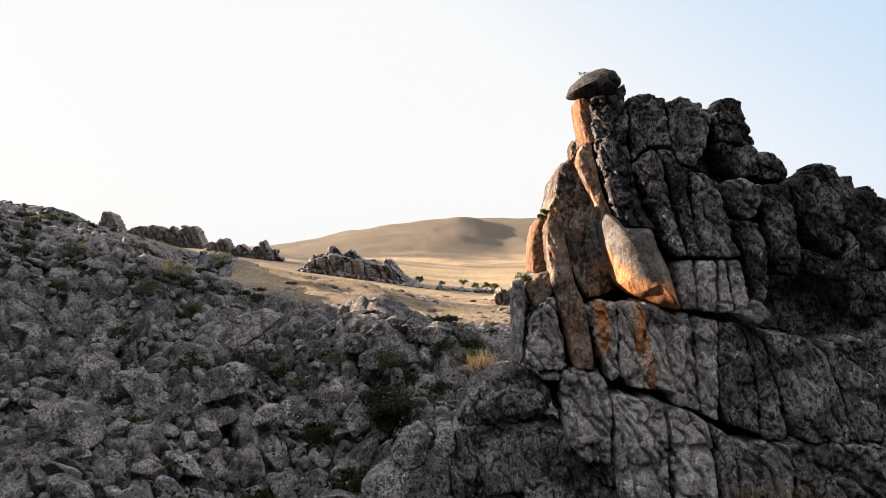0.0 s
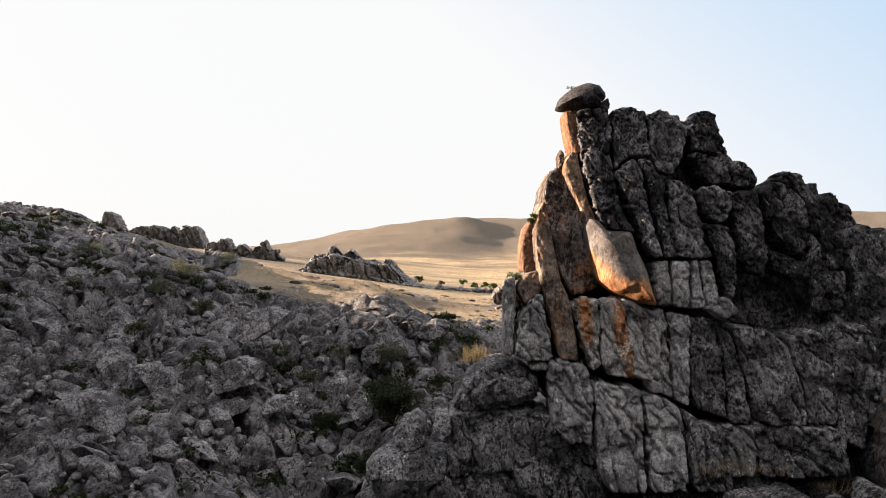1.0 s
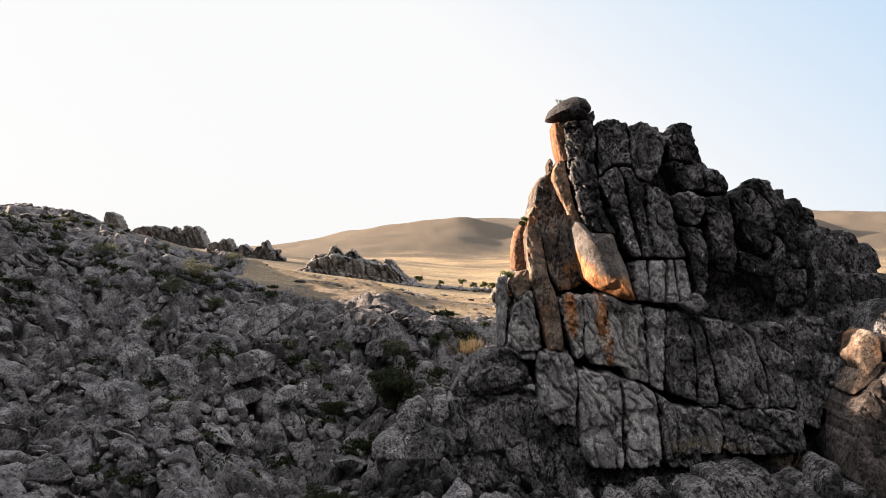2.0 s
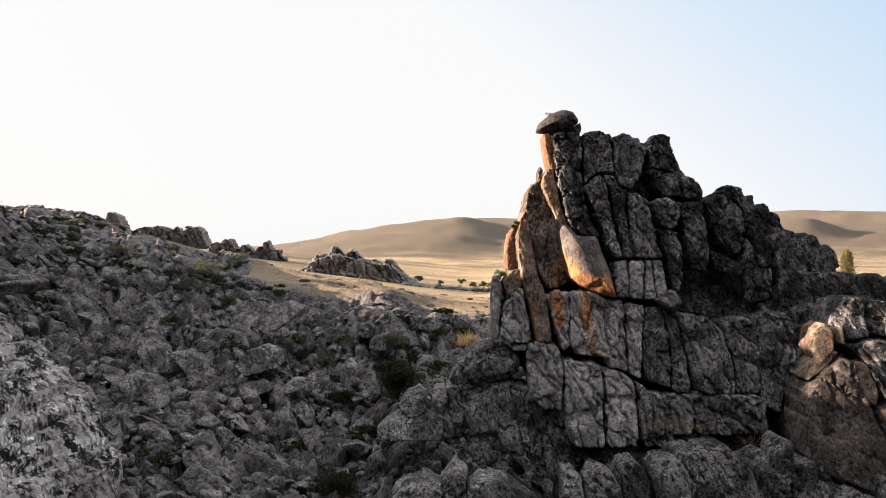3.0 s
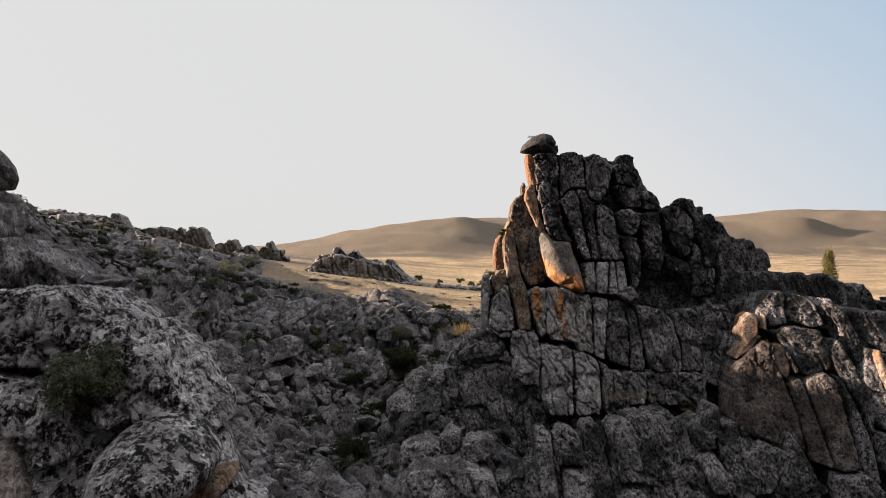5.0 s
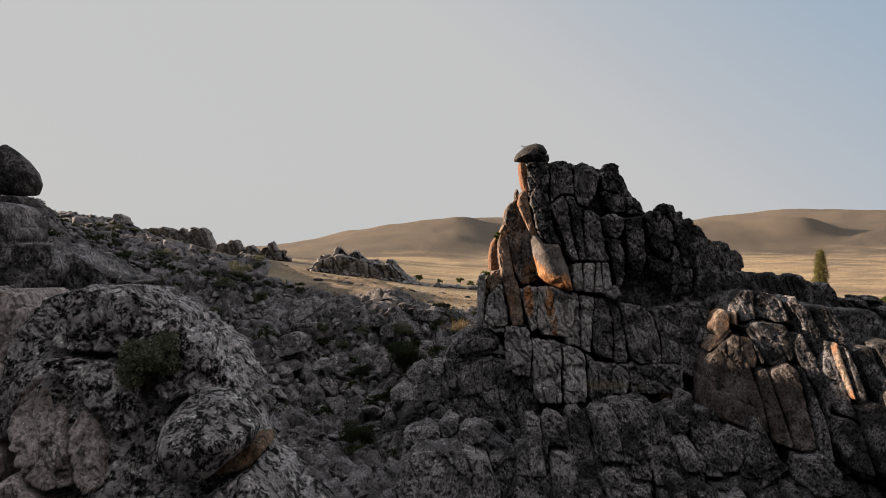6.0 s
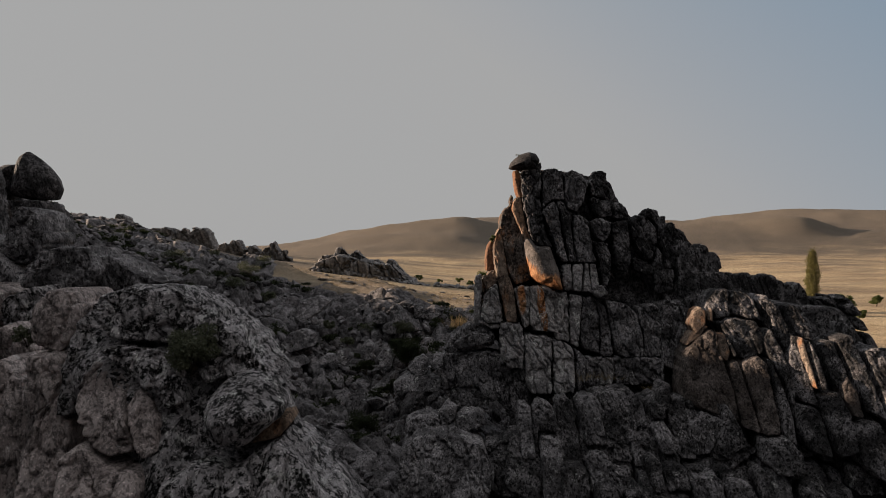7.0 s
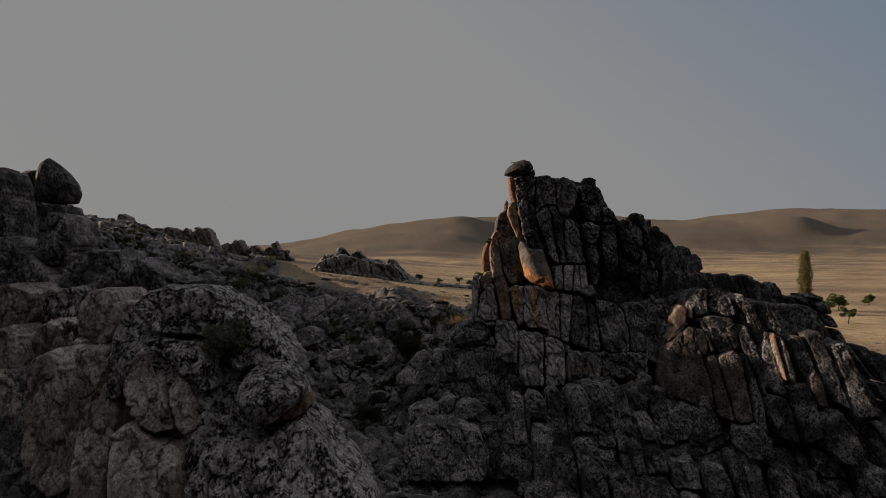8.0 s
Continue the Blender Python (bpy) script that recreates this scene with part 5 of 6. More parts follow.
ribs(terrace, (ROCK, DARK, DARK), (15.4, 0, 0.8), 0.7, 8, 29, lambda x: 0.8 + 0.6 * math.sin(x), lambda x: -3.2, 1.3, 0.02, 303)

crag = thing("rock_crag", "slanting granite crag with deep joints and edges coloured buff for sunlight", "rock crag", (24, 20, -2))
# Core coloured dark to strengthen the shade in the crag's joints.
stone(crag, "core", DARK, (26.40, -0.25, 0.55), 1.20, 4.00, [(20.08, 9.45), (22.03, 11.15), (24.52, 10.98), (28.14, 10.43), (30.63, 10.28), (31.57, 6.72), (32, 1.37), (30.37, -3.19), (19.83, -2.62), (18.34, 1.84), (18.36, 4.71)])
# Edge slabs in a warmer colour than the crag, tinted to look sunlit.
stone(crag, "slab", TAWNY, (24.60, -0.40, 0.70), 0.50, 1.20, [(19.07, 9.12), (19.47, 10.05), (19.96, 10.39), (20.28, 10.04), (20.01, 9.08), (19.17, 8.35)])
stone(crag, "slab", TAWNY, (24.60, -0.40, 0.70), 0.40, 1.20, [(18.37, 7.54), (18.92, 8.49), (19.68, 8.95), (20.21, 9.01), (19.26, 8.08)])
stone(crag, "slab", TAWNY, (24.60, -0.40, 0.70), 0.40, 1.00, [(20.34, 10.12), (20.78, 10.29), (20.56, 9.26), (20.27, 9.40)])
# Top blocks: dark colour used so that they look out of the sun.
stone(crag, "slab", DARK, (25.20, -0.40, 0.70), 0.70, 1.60, [(20.15, 9.97), (20.68, 10.93), (21.24, 11.53), (22.37, 11.73), (21.92, 10.32), (21.91, 9.72), (20.96, 9.41), (20.91, 10.08)])
stone(crag, "slab", DARK, (25.30, -0.40, 0.70), 0.70, 1.60, [(22.03, 10.44), (22.45, 11.60), (23.26, 11.49), (23.73, 10.98), (23.79, 9.71), (23.23, 9.49), (22.07, 9.80)])
stone(crag, "slab", DARK, (25.00, -0.40, 0.70), 0.70, 1.60, [(20.77, 9.23), (21.90, 9.70), (23.30, 9.53), (23.52, 8.29), (23.09, 7.28), (21.67, 6.83), (21.40, 7.73), (21.17, 8.32)])
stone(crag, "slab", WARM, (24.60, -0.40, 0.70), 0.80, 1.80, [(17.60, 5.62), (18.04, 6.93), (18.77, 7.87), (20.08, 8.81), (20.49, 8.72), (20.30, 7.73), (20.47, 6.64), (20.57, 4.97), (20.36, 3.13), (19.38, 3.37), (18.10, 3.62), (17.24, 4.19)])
# Small slab tinted tawny for sunlight.
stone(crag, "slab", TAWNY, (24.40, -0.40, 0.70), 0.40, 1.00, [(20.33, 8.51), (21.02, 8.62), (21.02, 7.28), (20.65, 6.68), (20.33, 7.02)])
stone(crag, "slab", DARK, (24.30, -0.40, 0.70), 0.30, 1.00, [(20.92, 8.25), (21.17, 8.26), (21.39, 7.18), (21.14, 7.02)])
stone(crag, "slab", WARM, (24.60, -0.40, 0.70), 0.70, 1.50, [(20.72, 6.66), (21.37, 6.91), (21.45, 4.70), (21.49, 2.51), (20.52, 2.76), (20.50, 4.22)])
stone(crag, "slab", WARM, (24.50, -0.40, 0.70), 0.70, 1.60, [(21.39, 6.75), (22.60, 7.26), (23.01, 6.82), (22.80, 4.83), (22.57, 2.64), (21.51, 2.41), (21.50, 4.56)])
stone(crag, "slab", DARK, (24.70, -0.40, 0.70), 0.70, 1.50, [(23.12, 7.15), (23.31, 6.88), (23.54, 5.52), (23.56, 3.56), (23.24, 1.99), (22.64, 2.47), (22.97, 4.80)])
stone(crag, "slab", DARK, (25.00, -0.40, 0.70), 0.70, 1.50, [(23.24, 8.28), (24.02, 9.07), (24.38, 7.61), (24.33, 5.18), (23.88, 4.16), (23.78, 5.65), (23.31, 7.12)])
# Narrow slab, its warm colour standing in for a streak of sun.
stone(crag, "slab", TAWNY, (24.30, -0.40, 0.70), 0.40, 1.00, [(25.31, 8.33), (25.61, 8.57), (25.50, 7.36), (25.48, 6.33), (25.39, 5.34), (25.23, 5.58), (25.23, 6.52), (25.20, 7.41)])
stone(crag, "slab", DARK, (24.30, -0.40, 0.70), 0.40, 1.20, [(25.79, 8.43), (25.99, 8.16), (26.08, 7.12), (26.01, 5.38), (25.52, 5.28), (25.62, 6.68)])
stone(crag, "slab", DARK, (25.10, -0.40, 0.70), 0.80, 1.60, [(24.33, 6.88), (25.18, 8.73), (25.59, 8.17), (25.36, 6.25), (25.34, 5.24), (25.26, 4.26), (24.42, 4.51), (24.15, 5.15)])
stone(crag, "slab", DARK, (24.80, -0.40, 0.70), 0.80, 1.60, [(23.95, 4.47), (25.11, 4.25), (25.16, 3.06), (24.94, 1.55), (23.98, 1.74), (23.77, 2.93)])
stone(crag, "slab", DARK, (24.80, -0.40, 0.70), 0.80, 1.60, [(25.35, 4.97), (26.59, 5.40), (26.75, 3.83), (26.53, 2.01), (25.39, 1.60), (25.31, 3.23)])
stone(crag, "slab", DARK, (25.00, -0.40, 0.70), 0.80, 1.60, [(26.42, 8.08), (27.33, 8.49), (27.48, 6.42), (27.07, 4.43), (26.68, 5.37), (26.48, 6.01)])
stone(crag, "slab", DARK, (25.00, -0.40, 0.70), 0.80, 1.60, [(27.46, 8.50), (28.55, 8.91), (28.66, 7.17), (28.67, 5.20), (28.69, 3.80), (27.86, 4.19), (27.58, 5.44), (27.60, 6.93)])
stone(crag, "boulder", WARM, (24.60, -0.40, 0.70), 0.60, 1.20, [(26.70, 5.64), (27.34, 6.34), (27.55, 5.51), (27.33, 3.86), (26.81, 3.94), (26.68, 4.74)])
stone(crag, "slab", DARK, (25.10, -0.40, 0.70), 0.90, 1.60, [(28.84, 7.85), (29.85, 8.19), (30.02, 5.93), (29.88, 3.44), (28.73, 3.33), (28.78, 5.35)])
stone(crag, "slab", DARK, (24.80, -0.40, 0.70), 0.80, 1.60, [(26.64, 3.51), (27.95, 3.93), (28.38, 2.49), (28.28, 0.53), (26.99, 0.65), (26.45, 1.42)])
stone(crag, "boulder", DARK, (23.80, -0.40, 0.70), 0.80, 1.60, [(16.84, 2.99), (18.11, 3.43), (18.56, 2.36), (18.09, 1.38), (17.06, 1.12), (16.54, 1.69)])
stone(crag, "boulder", DARK, (23.80, -0.40, 0.70), 0.80, 1.60, [(18.81, 3.33), (19.98, 3.12), (19.80, 1.86), (18.97, 1.11), (18.19, 1.39)])
stone(crag, "slab", DARK, (24.20, -0.40, 0.70), 0.80, 1.60, [(19.18, 4.20), (19.83, 4.15), (20.24, 2.89), (20.41, 1.83), (19.56, 1.58), (19.25, 2.80)])
stone(crag, "boulder", DARK, (24.20, -0.40, 0.70), 0.80, 1.60, [(21.19, 2.36), (22.64, 2.60), (23.29, 1.82), (23.05, 0.64), (21.52, 0.41), (20.98, 1.14)])
stone(crag, "slab", DARK, (25.50, -0.40, 0.70), 0.80, 1.80, [(23.85, 10.88), (24.31, 9.79), (24.63, 7.48), (25.34, 8.69), (25.19, 10.41), (24.54, 11.39)])
stone(crag, "slab", DARK, (25.70, -0.40, 0.70), 0.80, 1.80, [(25.44, 10.60), (25.62, 8.87), (25.98, 8.33), (26.71, 8.15), (26.62, 9.48), (26.31, 10.63)])
stone(crag, "slab", ROCK, (23.60, -0.25, 0.55), 0.90, 1.40, [(28.5, 3.36), (29.25, 2.86), (29.43, 0.61), (29.49, -1.37), (28.42, -0.47), (27.87, 1.19)])
stone(crag, "slab", DARK, (24.07, -0.25, 0.55), 1.00, 1.50, [(29.39, 9.58), (29.89, 7.94), (30.16, 4.45), (29.96, 2.61), (29.09, 3.29), (28.93, 5.92)])
stone(crag, "slab", DARK, (24.47, -0.25, 0.55), 1.00, 1.50, [(30.09, 7.89), (31.69, 7.54), (32.13, 4.84), (31.37, 1.88), (29.85, 0.4), (30.24, 4)])
stone(crag, "slab", DARK, (24.07, -0.25, 0.55), 1.00, 1.50, [(30.45, 1.93), (32.1, 2.73), (32.56, 0.02), (31.66, -2.62), (29.72, -1.5)])
ribs(crag, (DARK, ROCK, DARK), (23.9, -0.25, 0.55), 0.8, 24, 35, lambda x: 9.3 - 0.28 * (x - 24), lambda x: -1.5, 0.85, -0.38, 305)

ridge = thing("rock_ridge", "dark ribbed granite ridge falling away behind the crag", "rock ridge", (25, 29, 0))
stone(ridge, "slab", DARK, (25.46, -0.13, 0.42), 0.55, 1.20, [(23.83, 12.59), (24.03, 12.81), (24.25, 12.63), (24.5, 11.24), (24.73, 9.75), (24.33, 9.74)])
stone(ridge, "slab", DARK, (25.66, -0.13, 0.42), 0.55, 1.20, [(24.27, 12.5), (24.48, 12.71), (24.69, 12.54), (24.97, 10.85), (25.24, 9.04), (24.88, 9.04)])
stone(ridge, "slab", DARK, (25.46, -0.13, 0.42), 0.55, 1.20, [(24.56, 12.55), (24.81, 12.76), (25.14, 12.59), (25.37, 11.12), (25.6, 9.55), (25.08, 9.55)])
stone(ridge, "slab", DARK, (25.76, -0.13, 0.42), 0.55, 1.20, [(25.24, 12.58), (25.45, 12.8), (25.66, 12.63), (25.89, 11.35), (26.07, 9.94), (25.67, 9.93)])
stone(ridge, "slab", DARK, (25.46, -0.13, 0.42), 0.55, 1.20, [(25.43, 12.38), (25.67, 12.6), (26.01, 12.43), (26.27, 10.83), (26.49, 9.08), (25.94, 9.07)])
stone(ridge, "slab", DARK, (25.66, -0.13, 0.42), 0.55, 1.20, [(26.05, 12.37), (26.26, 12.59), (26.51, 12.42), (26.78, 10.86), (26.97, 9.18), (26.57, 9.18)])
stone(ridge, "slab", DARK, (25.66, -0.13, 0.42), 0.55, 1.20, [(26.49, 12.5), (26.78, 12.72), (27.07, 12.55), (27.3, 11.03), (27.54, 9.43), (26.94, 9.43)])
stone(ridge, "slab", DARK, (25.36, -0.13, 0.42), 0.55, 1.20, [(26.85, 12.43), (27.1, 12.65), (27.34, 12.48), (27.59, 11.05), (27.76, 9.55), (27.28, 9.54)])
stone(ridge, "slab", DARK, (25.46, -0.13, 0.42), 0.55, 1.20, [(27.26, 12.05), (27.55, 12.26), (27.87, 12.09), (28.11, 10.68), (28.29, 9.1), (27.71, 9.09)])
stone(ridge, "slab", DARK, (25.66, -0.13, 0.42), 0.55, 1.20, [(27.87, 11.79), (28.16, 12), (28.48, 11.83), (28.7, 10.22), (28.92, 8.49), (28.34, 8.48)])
# Dark core: its colour adds to the shade seen between the ribs.
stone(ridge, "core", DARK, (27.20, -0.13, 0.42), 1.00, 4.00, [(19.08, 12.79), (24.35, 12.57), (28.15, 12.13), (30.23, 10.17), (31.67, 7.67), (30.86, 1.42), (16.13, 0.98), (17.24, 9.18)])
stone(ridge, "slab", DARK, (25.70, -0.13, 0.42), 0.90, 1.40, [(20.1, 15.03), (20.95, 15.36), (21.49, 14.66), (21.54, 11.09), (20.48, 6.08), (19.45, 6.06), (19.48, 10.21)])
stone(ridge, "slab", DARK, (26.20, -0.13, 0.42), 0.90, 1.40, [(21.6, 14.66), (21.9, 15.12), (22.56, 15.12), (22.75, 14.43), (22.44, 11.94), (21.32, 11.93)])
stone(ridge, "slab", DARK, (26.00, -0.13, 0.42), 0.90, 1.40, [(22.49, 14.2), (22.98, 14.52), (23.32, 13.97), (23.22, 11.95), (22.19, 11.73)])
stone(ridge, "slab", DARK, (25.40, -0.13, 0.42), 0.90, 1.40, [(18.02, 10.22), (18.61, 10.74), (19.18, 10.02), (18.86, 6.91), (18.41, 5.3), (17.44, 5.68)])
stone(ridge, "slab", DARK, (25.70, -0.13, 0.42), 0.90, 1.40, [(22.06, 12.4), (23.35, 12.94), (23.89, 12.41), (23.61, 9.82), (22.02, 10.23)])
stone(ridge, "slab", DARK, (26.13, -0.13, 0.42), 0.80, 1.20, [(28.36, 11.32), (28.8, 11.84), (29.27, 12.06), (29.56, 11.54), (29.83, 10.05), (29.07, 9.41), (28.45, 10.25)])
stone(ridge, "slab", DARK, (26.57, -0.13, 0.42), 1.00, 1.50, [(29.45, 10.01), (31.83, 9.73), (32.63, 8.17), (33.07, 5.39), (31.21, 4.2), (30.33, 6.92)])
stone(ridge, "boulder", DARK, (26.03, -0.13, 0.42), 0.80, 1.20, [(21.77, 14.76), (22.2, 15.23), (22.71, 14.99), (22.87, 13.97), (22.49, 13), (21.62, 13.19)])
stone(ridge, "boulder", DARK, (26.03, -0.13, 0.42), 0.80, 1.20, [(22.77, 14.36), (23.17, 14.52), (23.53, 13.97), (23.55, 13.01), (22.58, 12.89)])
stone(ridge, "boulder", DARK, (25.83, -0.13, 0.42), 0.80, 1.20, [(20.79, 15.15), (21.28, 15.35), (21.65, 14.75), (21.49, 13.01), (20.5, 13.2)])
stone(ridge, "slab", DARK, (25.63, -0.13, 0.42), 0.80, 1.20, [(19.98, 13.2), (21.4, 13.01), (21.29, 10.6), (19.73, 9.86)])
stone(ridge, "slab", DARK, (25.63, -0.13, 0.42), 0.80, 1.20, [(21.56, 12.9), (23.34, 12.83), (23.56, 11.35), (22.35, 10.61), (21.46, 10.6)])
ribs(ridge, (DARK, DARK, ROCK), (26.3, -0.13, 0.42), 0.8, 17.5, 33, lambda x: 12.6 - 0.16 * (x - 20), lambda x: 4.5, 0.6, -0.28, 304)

fore = thing("rock_crag", "huge domed granite crag spotted with black and white lichen", "rock crag", (-11, 3, -3))
stone(fore, "dome", LICHEN, (-4.70, 0.00, 0.72), 2.20, 4.00, [(-15.33, 9.67), (-15.50, 11.03), (-15.20, 12.07), (-14.62, 12.88), (-13.52, 13.36), (-11.57, 13.22), (-9.66, 12.53), (-8.00, 11.36), (-6.62, 10.16), (-5.78, 8.74), (-5.09, 7.74), (-4.04, 6.68), (-2.94, 5.58), (-2.21, 4.27), (-0.78, -1.13), (-9.18, -1.13), (-10.78, 4.82), (-11.63, 6.79), (-13.83, 8.18)])
stone(fore, "boulder", LICHEN, (-5.10, 0.00, 0.60), 1.20, 3.00, [(-13.80, 11.86), (-13.72, 12.88), (-12.52, 13.33), (-10.56, 13.20), (-8.90, 12.36), (-9.00, 11.48), (-10.38, 11.11), (-12.26, 11.24)])
stone(fore, "boulder", LICHEN, (-5.10, 0.00, 0.60), 1.10, 3.00, [(-9.74, 11.86), (-8.76, 12.31), (-7.24, 11.24), (-6.06, 9.93), (-5.92, 9.29), (-7.00, 9.70), (-7.94, 9.93), (-8.53, 9.70), (-9.31, 10.40)])
stone(fore, "boulder", LICHEN, (-5.40, 0.00, 0.60), 1.00, 3.00, [(-13.03, 10.91), (-12.10, 11.15), (-10.24, 10.96), (-9.33, 10.32), (-9.20, 9.08), (-9.77, 8.86), (-10.52, 9.41), (-11.89, 10.32)])
stone(fore, "boulder", SMOOTH, (-6.10, 0.00, 0.75), 1.20, 2.50, [(-13.47, 8.73), (-13.68, 9.73), (-13.32, 10.50), (-12.27, 10.36), (-11.60, 9.73), (-11.34, 8.73), (-10.73, 7.48), (-11.54, 7.34), (-12.53, 7.74)])
stone(fore, "boulder", SMOOTH, (-6.50, 0.00, 0.75), 1.00, 2.20, [(-11.45, 8.81), (-11.22, 9.64), (-10.48, 9.29), (-9.98, 8.60), (-9.78, 7.53), (-10.28, 7.25), (-10.69, 7.67)])
stone(fore, "boulder", SMOOTH, (-5.20, 0.00, 0.62), 1.30, 2.50, [(-13.30, 7.45), (-12.61, 7.75), (-11.45, 7.12), (-10.39, 6.92), (-10.01, 5.89), (-8.47, -0.93), (-10.94, -0.93), (-13.08, 6.28)])
stone(fore, "slab", SMOOTH, (-2.00, 0.00, 0.45), 1.40, 2.50, [(-13.79, -2.77), (-15.70, 5.88), (-15.72, 7.48), (-15.34, 8.62), (-14.75, 9.21), (-14.05, 8.10), (-13.96, 6.74), (-13.82, 4.79), (-12.16, -2.77)])
stone(fore, "slab", SMOOTH, (2.40, 0.00, 0.40), 1.40, 2.50, [(-20.23, 4.71), (-20.80, 7.61), (-20.94, 9.37), (-20.13, 9.80), (-18.91, 9.00), (-18.06, 7.34), (-17.79, 5.48), (-17.76, 3.46), (-18.49, 2.96)])
stone(fore, "boulder", SMOOTH, (0.90, 0.00, 0.35), 1.20, 2.50, [(-17.98, 11.20), (-17.99, 12.33), (-17.38, 13.03), (-16.22, 13.03), (-15.59, 12.11), (-15.90, 10.84), (-16.31, 10.23), (-17.35, 10.50)])
stone(fore, "boulder", SMOOTH, (0.00, 0.00, 0.35), 1.00, 2.20, [(-17.37, 10.28), (-16.09, 10.49), (-15.60, 9.48), (-15.89, 8.34), (-16.66, 7.78), (-17.22, 8.96)])
stone(fore, "slab", LICHEN, (-3.60, 0.00, 0.55), 0.90, 2.20, [(-14.56, 8.35), (-14.94, 10.25), (-14.82, 11.76), (-14.35, 12.29), (-14.16, 10.74), (-14.06, 9.76), (-13.89, 8.35)])
stone(fore, "lichen_boulder", LICHEN, (-7.50, 0.00, 0.72), 1.80, 2.00, [(-8.23, 8.81), (-8.14, 9.43), (-7.64, 9.97), (-6.78, 10.25), (-5.94, 9.95), (-5.26, 9.22), (-5.41, 8.81), (-5.96, 8.41), (-6.57, 7.89), (-7.27, 7.89), (-7.97, 8.29)])
stone(fore, "slab", BUFF, (-6.40, 0.00, 0.70), 0.50, 1.50, [(-6.56, 7.74), (-6.16, 8.50), (-5.37, 8.66), (-5.15, 8.35), (-5.62, 7.88)])
stone(fore, "boulder", LICHEN, (-6.10, 0.00, 0.72), 1.90, 3.00, [(-8.55, 0.19), (-9.68, 5.39), (-9.18, 6.83), (-8.19, 7.39), (-6.83, 7.29), (-5.39, 8.11), (-4.72, 7.73), (-3.79, 6.89), (-2.70, 5.83), (-2.06, 4.72), (-0.85, 0.19)])
stone(fore, "boulder", LICHEN, (-5.80, 0.00, 0.70), 1.00, 2.50, [(-9.94, 6.50), (-9.89, 7.19), (-9.30, 8.76), (-8.57, 8.12), (-7.88, 7.45), (-8.75, 6.99)])
stone(fore, "boulder", SMOOTH, (7.60, 0.00, 0.10), 1.20, 2.50, [(-22.69, 10.16), (-21.67, 11.12), (-20.50, 10.64), (-20.12, 9.77), (-20.34, 8.94), (-21.46, 9.19), (-22.41, 8.81)])
stone(fore, "boulder", SMOOTH, (8.20, 0.00, 0.10), 1.20, 2.50, [(-25.43, 9.75), (-24.66, 10.67), (-23.40, 10.08), (-22.98, 8.77), (-23.25, 7.74), (-24.64, 7.96), (-25.34, 8.45)])
stone(fore, "slab", SMOOTH, (6.00, 0.00, 0.25), 1.50, 2.50, [(-21.81, -8.02), (-24.71, 8.61), (-23.33, 8.00), (-22.35, 7.08), (-21.75, 4.13), (-20.12, 1.57), (-17.83, -8.02)])
stone(fore, "boulder", BROWN, (8.40, 0.00, 0.10), 1.40, 2.50, [(-25.16, 3.91), (-24.20, 4.22), (-22.46, 2.64), (-21.53, 0.75), (-21.22, -1.73), (-24.77, -1.73)])
stone(fore, "boulder", SMOOTH, (11.50, 0.00, 0.10), 1.50, 3.00, [(-27.71, 9.46), (-27.94, 12.68), (-26.32, 12.93), (-24.83, 12.32), (-24.49, 11.06), (-25.57, 9.81), (-27.04, 10.17)])
stone(fore, "boulder", LICHEN, (10.50, 0.00, 0.10), 1.50, 3.00, [(-23.76, 10.81), (-23.49, 12.21), (-21.94, 12.92), (-21.37, 12.21), (-21.82, 10.81), (-22.85, 10.46)])
stone(fore, "boulder", ROCK, (10.50, 0.00, 0.30), 1.50, 3.00, [(-24.47, 12.59), (-24.16, 14.09), (-22.79, 15.04), (-20.88, 15.04), (-19.89, 13.52), (-20.32, 12.59), (-22.18, 12.40)])
stone(fore, "boulder", ROCK, (11.50, 0.00, 0.30), 1.50, 3.00, [(-20.83, 12.72), (-21.14, 14.25), (-19.86, 14.57), (-18.23, 13.48), (-16.40, 12.80), (-16.92, 12.27), (-19.23, 12.27)])
stone(fore, "boulder", ROCK, (18.60, 0.00, 0.30), 1.60, 3.00, [(-31.33, 14.57), (-31.57, 16.86), (-30.80, 18.17), (-29.39, 17.56), (-28.41, 15.57), (-28.60, 14.02), (-30.12, 13.67)])
stone(fore, "boulder", ROCK, (17.60, 0.00, 0.30), 1.60, 3.00, [(-33.85, 12.17), (-34.64, 15.92), (-33.34, 16.15), (-31.77, 15.02), (-29.96, 13.69), (-28.99, 11.96), (-31.22, 12.17)])
stone(fore, "slab", DARK, (20.60, 0.00, 0.20), 1.60, 3.00, [(-35.56, 15.48), (-36.42, 21.62), (-35.57, 21.62), (-34.90, 20.18), (-33.96, 15.94), (-34.48, 15.02)])
stone(fore, "core", ROCK, (4.10, 0.00, 0.55), 1.50, 4.00, [(-18.98, -7.57), (-25.03, 8.20), (-21.31, 8.80), (-17.53, 9.40), (-14.27, 8.20), (-11.77, 5.37), (-8.29, -7.57)])

tor_near = thing("rock_tor", "pear-shaped boulder balanced on a tall brown granite pillar", "rock tor", (-43, 45, 10))
stone(tor_near, "balanced_boulder", DARK, (45.00, 0.00, 0.00), 1.80, 2.50, [(-46.42, 20.64), (-46.28, 22.59), (-45.75, 24.21), (-45.36, 24.99), (-44.58, 25.51), (-43.8, 24.99), (-42.51, 23.88), (-41.47, 22.58), (-41.16, 21.28), (-41.62, 20.17), (-43.82, 20.11)])
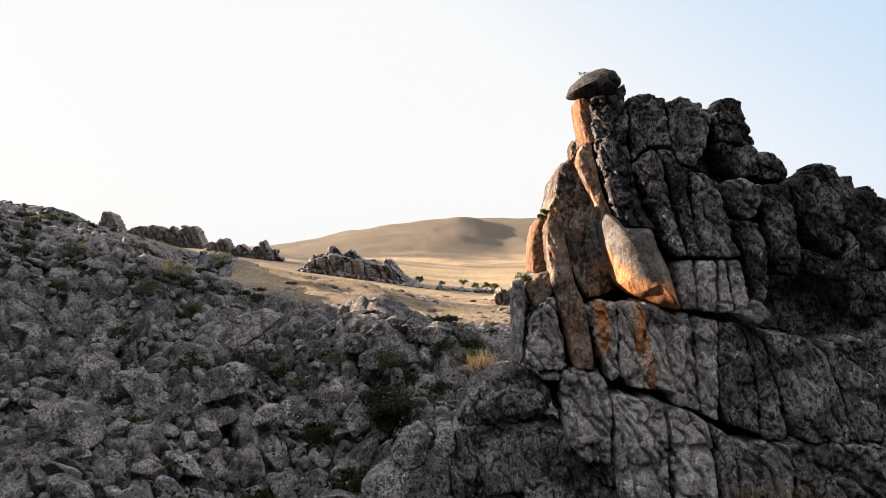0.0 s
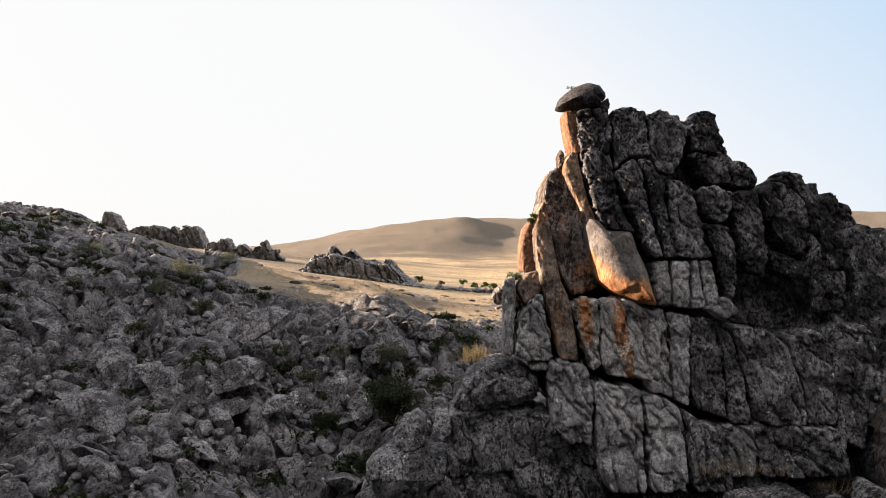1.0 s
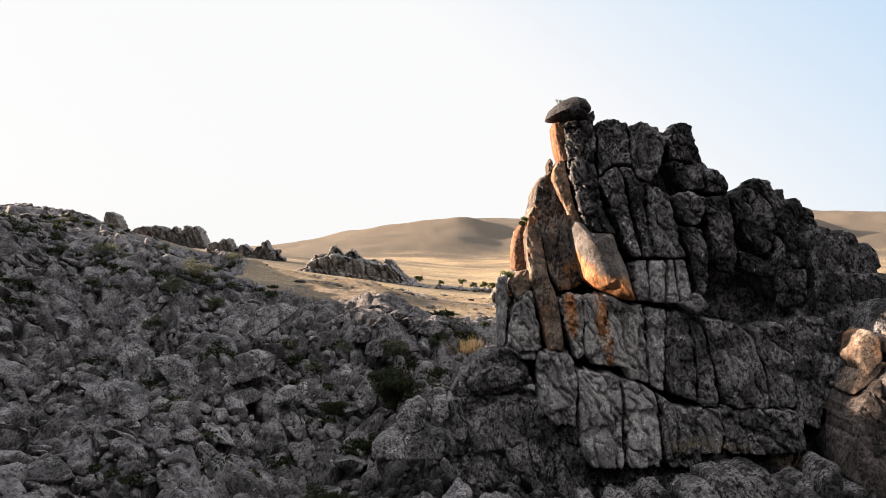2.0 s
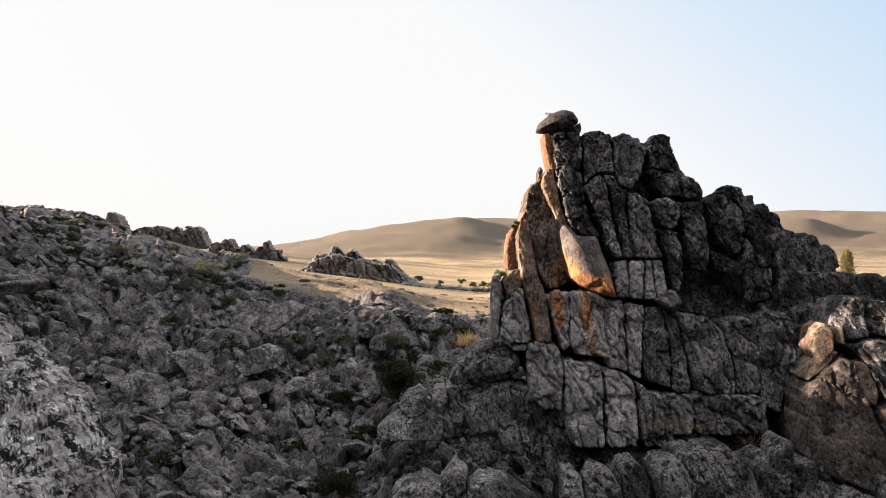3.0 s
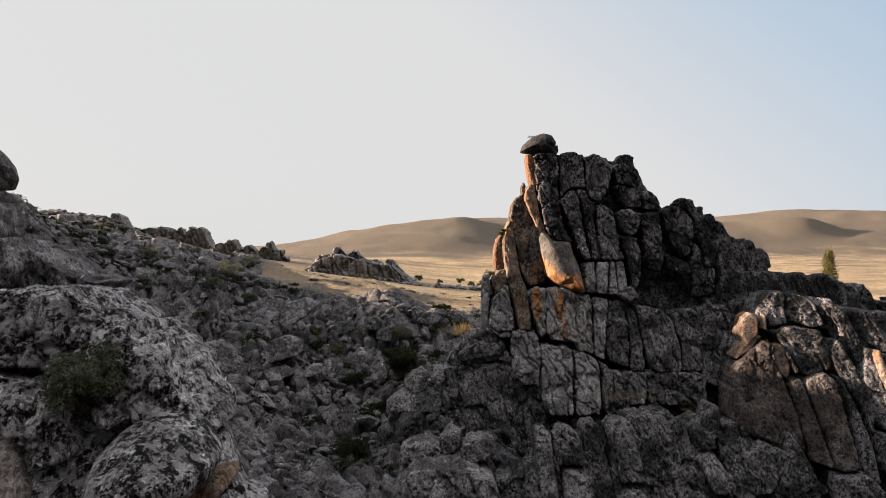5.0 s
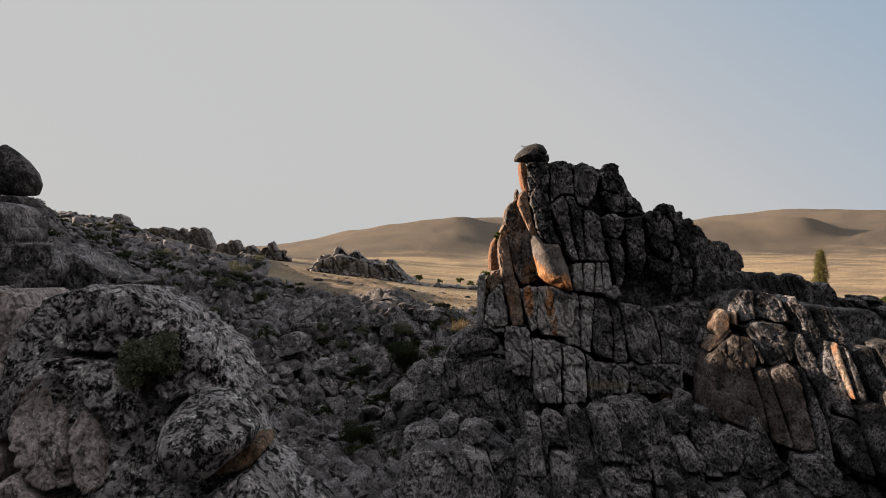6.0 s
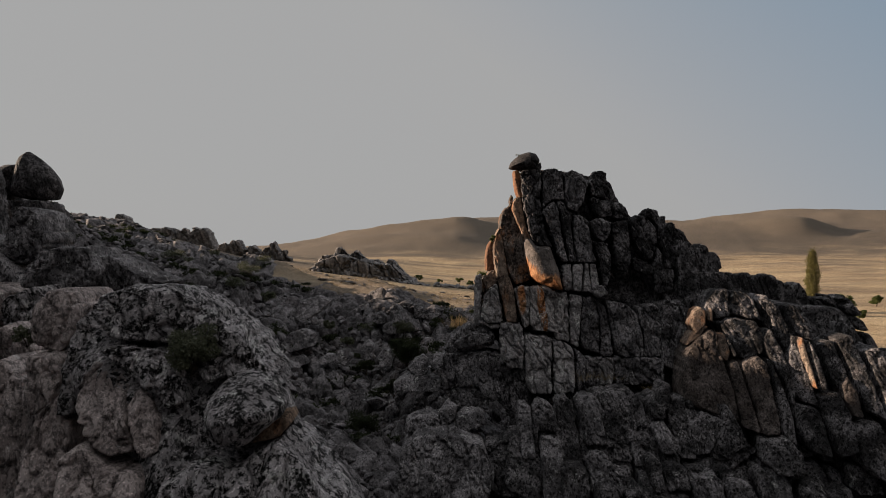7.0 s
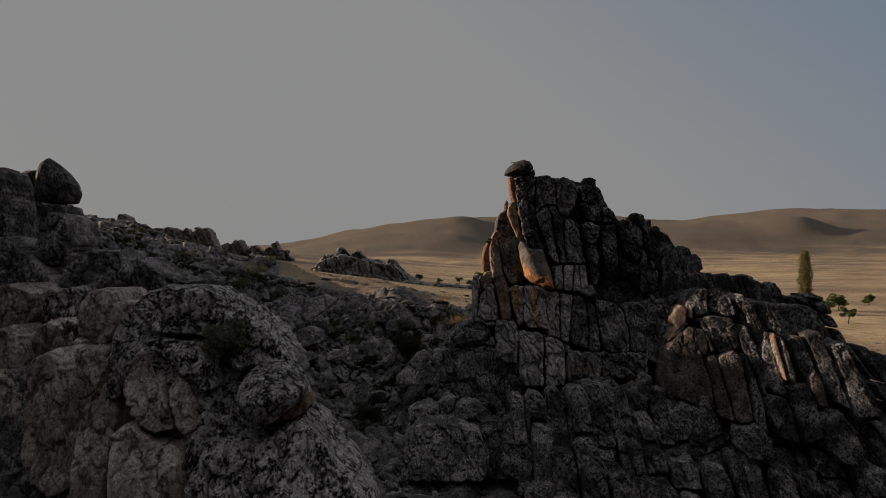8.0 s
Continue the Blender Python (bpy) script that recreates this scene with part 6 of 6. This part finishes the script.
stone(tor_near, "balanced_boulder", DARK, (46.00, 0.00, 0.00), 1.80, 2.50, [(-49.56, 21.38), (-49.15, 23.16), (-47.7, 24.21), (-46.38, 24.21), (-46.26, 22.36), (-46.8, 19.6), (-49.04, 19.6)])
stone(tor_near, "slab", ROCK, (44.50, 0.00, 0.00), 1.50, 2.50, [(-46.1, 20.15), (-41.71, 20.01), (-41.47, 17.69), (-40.97, 14.46), (-41.62, 12.52), (-44.2, 12.53), (-44.95, 16.4)])
stone(tor_near, "slab", WARM, (44.00, 0.00, 0.00), 1.50, 2.50, [(-48.34, 19.61), (-45.65, 20.12), (-44.51, 16.4), (-43.89, 11.9), (-45.82, 9.99), (-48.69, 12.56)])
stone(tor_near, "boulder", WARM, (42.00, 0.00, 0.00), 1.80, 2.50, [(-50.7, 21.37), (-48.82, 23.98), (-47.58, 24.1), (-46.84, 23.22), (-46.73, 20.11), (-47.63, 14.5), (-50.75, 12.64)])
stone(tor_near, "boulder", ROCK, (38.00, 0.00, 0.00), 2.00, 3.00, [(-48.99, 13.38), (-45.46, 15.13), (-42.53, 13.94), (-41.37, 11.59), (-43.15, 8.07), (-49.02, 8.09)])


def tor(y, depth, points, big=4.0):
    """A far rugged rock pile: a stone made small, then enlarged."""
    COUNT[0] += 1
    me = stone_mesh("rock_tor", TORS, (y / big, 0, 0), depth / big, depth / big, [(a / big, b / big) for a, b in points], 0.08, 1.5, COUNT[0], 0.14)
    me.transform(Matrix.Scale(big, 4))
    return tagged(new("rock_tor", me), "grey weathered granite tor standing on the grassy ridge", "rock tor", "tors along the far ridge")


tor(500, 7.8, [(-271.5, 21.1), (-269.7, 31.4), (-267.0, 39.0), (-264.4, 43.5), (-259.0, 42.1), (-253.6, 33.2), (-250.1, 27.0), (-249.2, 19.8)])
tor(440, 9.9, [(-219.3, 16.0), (-217.7, 25.4), (-213.0, 28.5), (-206.7, 30.1), (-202.8, 29.3), (-198.1, 30.5), (-193.3, 28.5), (-191.0, 16.0)])
tor(440, 4.1, [(-193.3, 14.4), (-191.4, 28.5), (-189.0, 27.8), (-187.8, 30.1), (-185.1, 29.3), (-183.1, 24.6), (-181.6, 13.6)])
tor(440, 7.4, [(-183.9, 12.8), (-181.6, 26.2), (-179.2, 30.1), (-175.3, 28.5), (-171.3, 30.1), (-168.2, 27.0), (-165.8, 20.7), (-162.7, 12.0)])
tor(330, 5, [(-124.5, 9.6), (-122.8, 16.7), (-119.8, 17.9), (-116.8, 17.6), (-116.2, 19.4), (-111.5, 19.1), (-110.6, 17.0), (-108.5, 14.4), (-107.9, 9.0)])
tor(328, 4, [(-109.6, 8.4), (-108.4, 13.8), (-106.1, 15.5), (-103.1, 16.4), (-100.8, 14.9), (-98.4, 10.8), (-98.4, 7.9)])
tor(326, 5, [(-99.6, 6.1), (-98.7, 12.6), (-96.6, 15.2), (-94.3, 16.1), (-93.1, 18.2), (-91.3, 18.5), (-89.9, 15.5), (-88.1, 12.6), (-87.2, 6.1)])
tor(324, 4, [(-90.2, 5.6), (-89.0, 12.0), (-86.7, 14.1), (-85.0, 14.4), (-83.8, 10.9), (-82.0, 9.7), (-80.9, 5.6)])
tor(185, 1.5, [(-8.9, -2.4), (-7.6, -0.4), (-5.9, -0.0), (-4.6, -2.4), (-5.6, -3.7), (-8.3, -3.7)])
tor(185, 1.3, [(-4.0, -4.3), (-2.3, -3.0), (-0.7, -3.7), (-0.3, -5.0), (-3.3, -5.3)])
tor(185, 1.4, [(5.0, -4.0), (6.3, -2.9), (8.6, -3.3), (8.9, -5.0), (5.6, -5.3)])
tor(185, 2.0, [(14.2, 0.1), (16.7, 2.6), (20.0, 2.3), (20.0, -3.2), (15.9, -3.2)])
tor(185, 0.9, [(-15.5, -3.2), (-14.5, -1.7), (-12.9, -2.0), (-12.9, -3.3)])
tor(235, 5.9, [(-19.7, -0.9), (-16.4, 1.6), (-9.7, 1.2), (-3.4, -0.5), (-2.9, -3.8), (-17.6, -3.4)])
tor(235, 6.0, [(-6.1, -2.6), (-1.9, 0.8), (5.9, -0.1), (10.9, -0.9), (10.5, -4.7), (-5.0, -4.7)])
tor(235, 6.8, [(7.6, -3.8), (12.2, -0.1), (20.1, -1.3), (26.9, -3.0), (26.9, -6.8), (9.7, -6.4)])
tor(250, 16.6, [(-56.7, 5.7), (-52.7, 7.5), (-41.1, 6.6), (-23.2, 3.5), (-10.7, 1.7), (-9.4, -1.9), (-32.2, -1.0), (-50.0, 1.3)])
tor(250, 15.2, [(-53.6, 2.2), (-52.2, 8.4), (-48.2, 10.7), (-42.0, 12.4), (-34.4, 10.7), (-27.2, 8.9), (-20.5, 8.4), (-15.6, 4.0), (-10.3, -0.5)])
tor(250, 3.2, [(-53.8, 3.1), (-52.5, 9.3), (-50.9, 12.2), (-48.7, 11.5), (-46.9, 12.9), (-45.5, 10.2), (-44.7, 2.6)])
tor(250, 3.3, [(-47.3, 2.6), (-46.0, 11.5), (-44.7, 15.1), (-42.9, 15.8), (-41.1, 14.2), (-39.7, 12.9), (-38.0, 9.3), (-38.4, 1.7)])
tor(250, 4.4, [(-41.1, 2.6), (-39.7, 10.2), (-38.0, 12.9), (-35.7, 13.8), (-33.0, 11.5), (-30.8, 8.0), (-28.6, 1.3)])
tor(250, 4.5, [(-33.0, 1.3), (-31.7, 7.5), (-29.5, 9.3), (-27.2, 10.7), (-24.6, 8.9), (-22.3, 5.3), (-20.1, 0.4)])
tor(250, 5.3, [(-25.9, 0.4), (-24.1, 8.0), (-22.3, 10.4), (-20.1, 10.2), (-17.9, 7.5), (-15.2, 4.4), (-12.1, 1.7), (-10.7, -1.0)])
